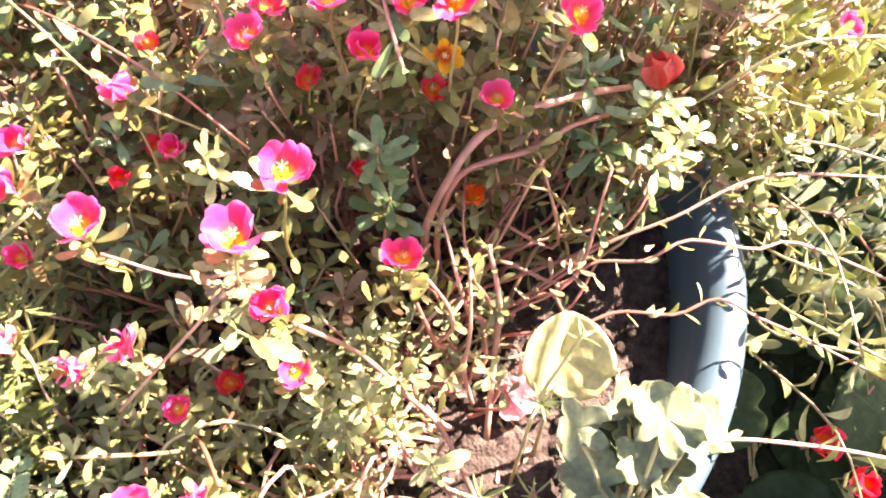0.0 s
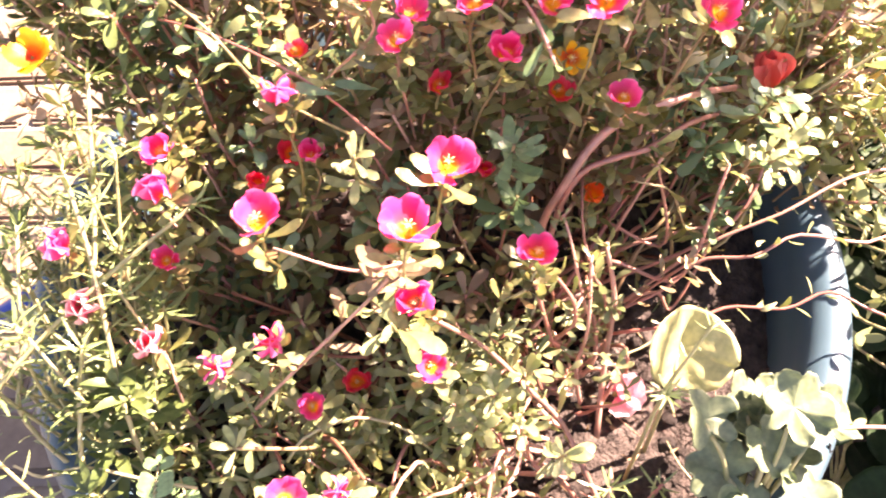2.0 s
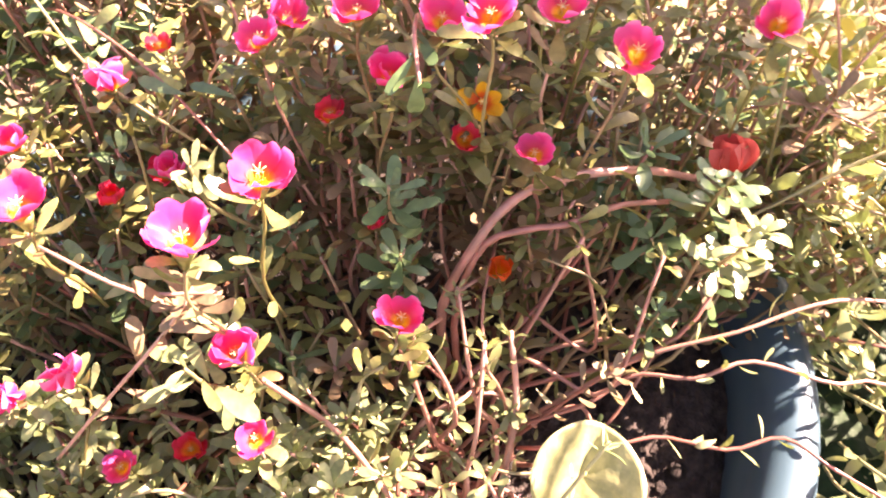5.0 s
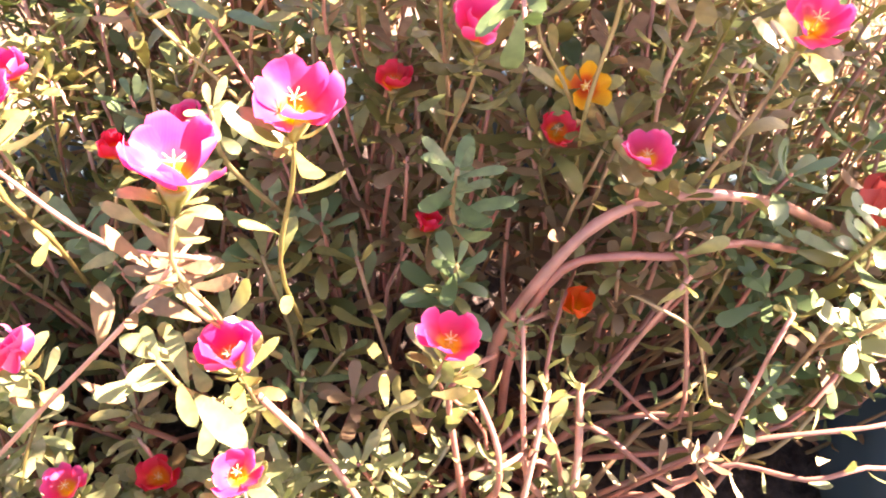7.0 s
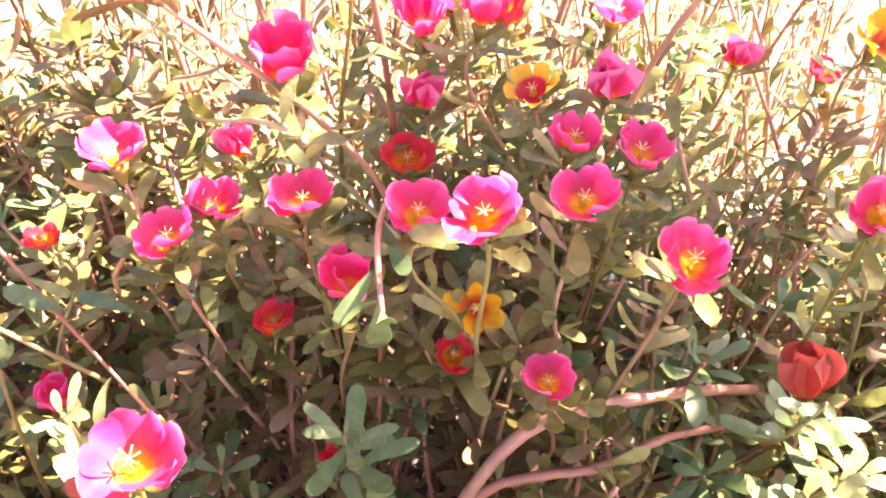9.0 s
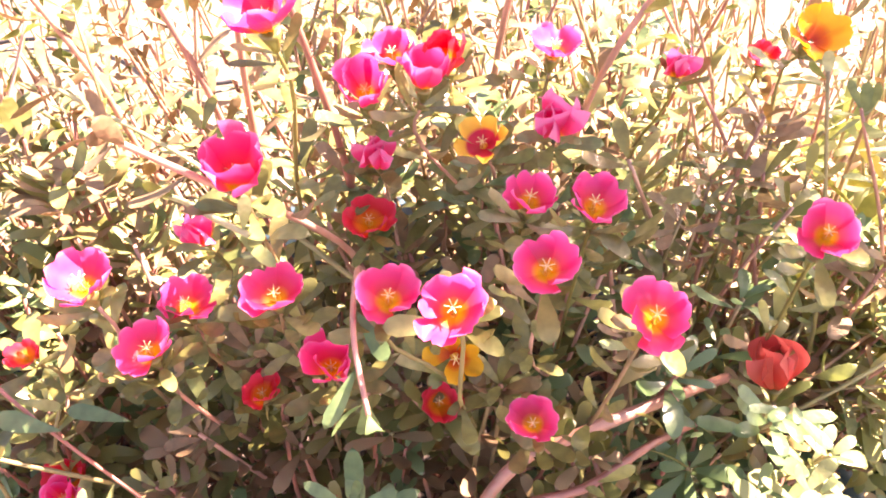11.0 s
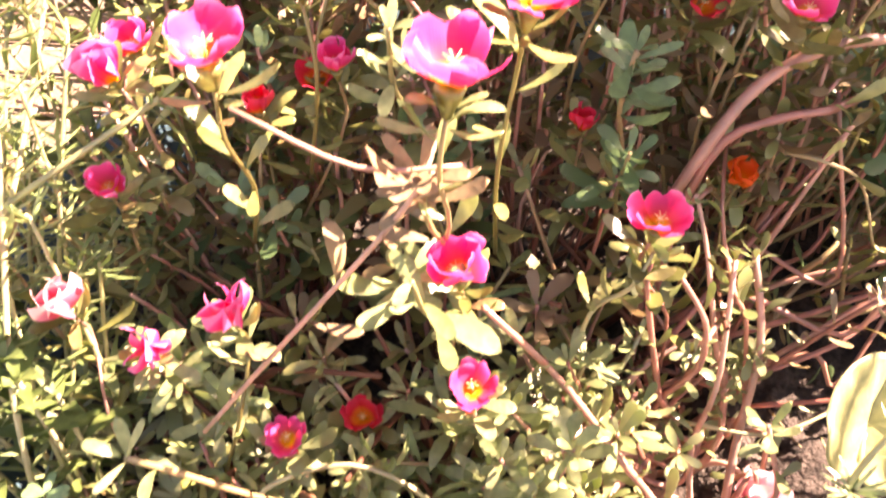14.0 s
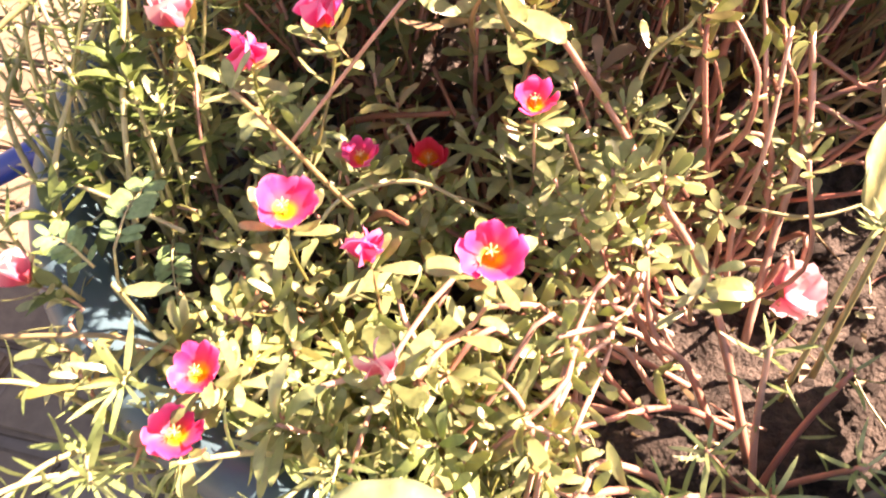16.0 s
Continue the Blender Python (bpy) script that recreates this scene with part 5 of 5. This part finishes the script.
fallen((0.0475, 0.1895, SOIL_Z + 0.013), 0.040, M_FADED, "crumpled pale pink fallen flower lying on dry soil", 40)


def pebble_mesh(k):
    bm = bmesh.new()
    bmesh.ops.create_icosphere(bm, subdivisions=2, radius=1)
    for v in bm.verts:
        v.co *= 1 + 0.35 * noise.noise(v.co * 1.3 + Vector((k * 5, 0, 0)))
        v.co.z *= 0.6
    return from_bm("clod", bm, False)


CLODS = [pebble_mesh(k) for k in range(4)]
for i in range(190):
    x, y = rnd.uniform(-0.04, 0.15), rnd.uniform(0.04, 0.25)
    if (x - POT_X) ** 2 + (y - POT_Y) ** 2 > 0.245 ** 2:
        continue
    s = rnd.choice((0.0012, 0.0018, 0.0025, 0.004, 0.006))
    tagged(part("clod", CLODS[i % 4], M_SOIL, None, "", pose(x, y, SOIL_Z + s * 0.3, rnd.uniform(-20, 20), rnd.uniform(-20, 20), rnd.uniform(0, 360)) @ Matrix.Diagonal((s, s, s, 1))), "grey-brown crumb of dry soil on the tub's surface", "soil clod", "crumbs of soil")
for i in range(46):
    x, y = rnd.uniform(-0.06, 0.14), rnd.uniform(0.06, 0.26)
    if (x - POT_X) ** 2 + (y - POT_Y) ** 2 > 0.24 ** 2:
        continue
    m = frame_of(Vector((x, y, SOIL_Z + 0.004)), Vector((rnd.gauss(0, 1), rnd.gauss(0, 1), 0.15)), Vector((rnd.gauss(0, 0.3), rnd.gauss(0, 0.3), 1)), rnd.uniform(0.006, 0.015))
    mat = rnd.choice((M_LEAF_DRY, M_LEAF_LIME_LIT, M_LEAF_DRY))
    tagged(part("fallen_leaf", variant(SPOON, i % 4, mat), mat, None, "", m), "small dry fallen leaf lying on the soil", "leaf", "fallen leaves")

for i in range(34):
    x, y = rnd.uniform(-0.05, 0.13), rnd.uniform(0.06, 0.25)
    if (x - POT_X) ** 2 + (y - POT_Y) ** 2 > 0.235 ** 2:
        continue
    a, k = rnd.uniform(0, 6.28), rnd.uniform(0.008, 0.022)
    d = Vector((math.cos(a), math.sin(a), rnd.uniform(-0.05, 0.2))) * k
    p = Vector((x, y, SOIL_Z + 0.004))
    path = spline([p - d, p + Vector((rnd.gauss(0, 0.002), rnd.gauss(0, 0.002), 0.001)), p + d], 6)
    tagged(part("twig", tube("twig", path, 0.0007, 0.0004, 5), rnd.choice((M_STEM, M_STEM_PALE, M_STEM_RED))), "thin dry bit of stem lying on the soil", "twig", "dry bits of stem")

# ---- yard: brick paving, pipe, wire ----
def paving():
    bm = bmesh.new()
    bmesh.ops.create_cube(bm, size=1, matrix=pose(-0.82, 0.50, -0.016) @ Matrix.Diagonal((0.88, 1.40, 0.028, 1)))
    bed = tagged(part("pavement", from_bm("pavement", bm, False), M_MORTAR), "worn brick paving with pale mortar joints beside the tub", "pavement", "", "structure")
    bm = bmesh.new()
    bmesh.ops.create_cube(bm, size=1, matrix=Matrix.Diagonal((0.208, 0.071, 0.05, 1)))
    bmesh.ops.bevel(bm, geom=list(bm.edges), offset=0.005, segments=2, affect="EDGES")
    me = from_bm("brick", bm, False)
    for j in range(16):
        for i in range(4):
            x = -1.22 + 0.105 * (j % 2) + 0.22 * i + 0.11
            y = -0.15 + 0.083 * j
            if x < -0.40:
                part("brick", me, M_BRICK, bed, "", pose(x, y + rnd.gauss(0, 0.0015), -0.018 + rnd.uniform(-0.002, 0.002), rnd.gauss(0, 0.6), rnd.gauss(0, 0.5), rnd.gauss(0, 0.6)))


paving()


def pipe():
    """A hollow plastic pipe with one foot on the paving, leaning on the tub."""
    foot, head = Vector((-0.876, 0.195, 0.014)), Vector((-0.366, 0.343, 0.274))
    way = head - foot
    ob = tagged(new("pipe"), "bright blue plastic pipe leaning against the tub", "pipe")
    ob.location = foot
    n = way.length
    wall = lathe("wall", [(0.0095, 0), (0.0115, 0.0006), (0.0115, n), (0.0110, n + 0.0006), (0.0095, n), (0.0095, 0)][::-1], 24)
    collar = lathe("collar", [(0.0116, n - 0.030), (0.0138, n - 0.029), (0.0138, n - 0.002), (0.0116, n - 0.001)][::-1], 24)
    turn = way.to_track_quat("Z", "Y").to_matrix().to_4x4()
    part("wall", wall, M_BLUE, ob, "", turn)
    part("collar", collar, M_BLUE, ob, "", turn)


pipe()
wire = tagged(part("wire", tube("wire", spline([(-1.05, 1.42, 0.0), (-0.88, 1.449, 0.004), (-0.70, 1.40, 0.0), (-0.55, 1.28, 0.004), (-0.405, 1.304, 0.0), (-0.3, 1.40, 0.004)], 40), 0.004, 0.004), M_WIRE), "thin black wire lying on the sandy ground", "wire")


# ---- an unseen tree added beside the yard; its bough shades the middle of the tub ----
def tree():
    ob = tagged(new("tree"), "unseen small broad-leaved tree added to shade the tub", "tree")
    ob.location = (1.36, 0.06, -0.012)
    home = Matrix.Translation(-Vector(ob.location))
    fork = Vector((1.31, 0.10, 1.18))
    part("trunk", tube("trunk", spline([(1.36, 0.06, -0.05), (1.37, 0.07, 0.45), (1.33, 0.09, 0.85), fork], 14), 0.045, 0.026, 12), M_BARK, ob, "", home)
    t = random.Random(21)
    rows = []

    def tuft(c, ru, count, size):
        for _ in range(count):
            d = Vector((t.gauss(0, 1), t.gauss(0, 1), t.gauss(0, 1))).normalized() * t.random() ** 0.45
            p = c + Vector((d.x * ru, d.y * ru, d.z * ru))
            rows.append(frame_of(p, d + Vector((t.gauss(0, 0.5), t.gauss(0, 0.5), -0.3)), Vector((t.gauss(0, 0.4), t.gauss(0, 0.4), 1)), size * t.uniform(0.7, 1.2)))

    # leaf tufts placed where they block the sun from the mound
    bough = Vector((0.813, 0.781, 1.294))
    part("limb", tube("limb", spline([fork, (1.10, 0.32, 1.30), (0.93, 0.55, 1.29), bough], 14), 0.016, 0.004, 8), M_BARK, ob, "", home)
    tuft(bough, 0.060, 104, 0.030)
    tuft(bough + Vector((0.050, 0.010, 0.0)), 0.036, 40, 0.030)
    for end, ru in (((0.742, 0.726, 1.294), 0.042), ((0.693, 0.703, 1.300), 0.042), ((0.638, 0.709, 1.300), 0.042)):
        end = Vector(end)
        part("limb", tube("limb", spline([(0.93, 0.55, 1.29), (0.82, 0.63, 1.33), end], 10), 0.006, 0.003, 8), M_BARK, ob, "", home)
        tuft(end, ru + 0.002, 76, 0.030)
    # further limb added to keep the sun off the begonias
    end = Vector((1.46, 0.80, 1.40))
    part("limb", tube("limb", spline([fork, (1.42, 0.35, 1.34), (1.45, 0.60, 1.40), end], 12), 0.014, 0.004, 8), M_BARK, ob, "", home)
    tuft(end, 0.155, 330, 0.052)
    for a in range(9):
        w = Vector((math.cos(a * 0.7 - 2.2) * 0.38, math.sin(a * 0.7 - 2.2) * 0.30 - 0.12, 0.25 + 0.11 * (a % 3)))
        end = fork + w
        part("limb", tube("limb", spline([fork - Vector((0, 0, 0.1)), fork + w * 0.5 + Vector((0, 0, 0.06)), end], 10), 0.014, 0.004, 8), M_BARK, ob, "", home)
        tuft(end, 0.17, 170, 0.060)
    verts, faces, at = [], [], 0
    me = LANCE[0]
    for m in rows:
        verts += [m @ Vector((v.co.x * 1.9, v.co.y, v.co.z)) for v in me.vertices]
        faces += [tuple(at + i for i in f.vertices) for f in me.polygons]
        at += len(me.vertices)
    ob2 = part("crown", mesh_of("crown", verts, faces), M_WEED, ob, "crown of dark green leaves", home)
    ob2["kind"] = "stuff"


tree()
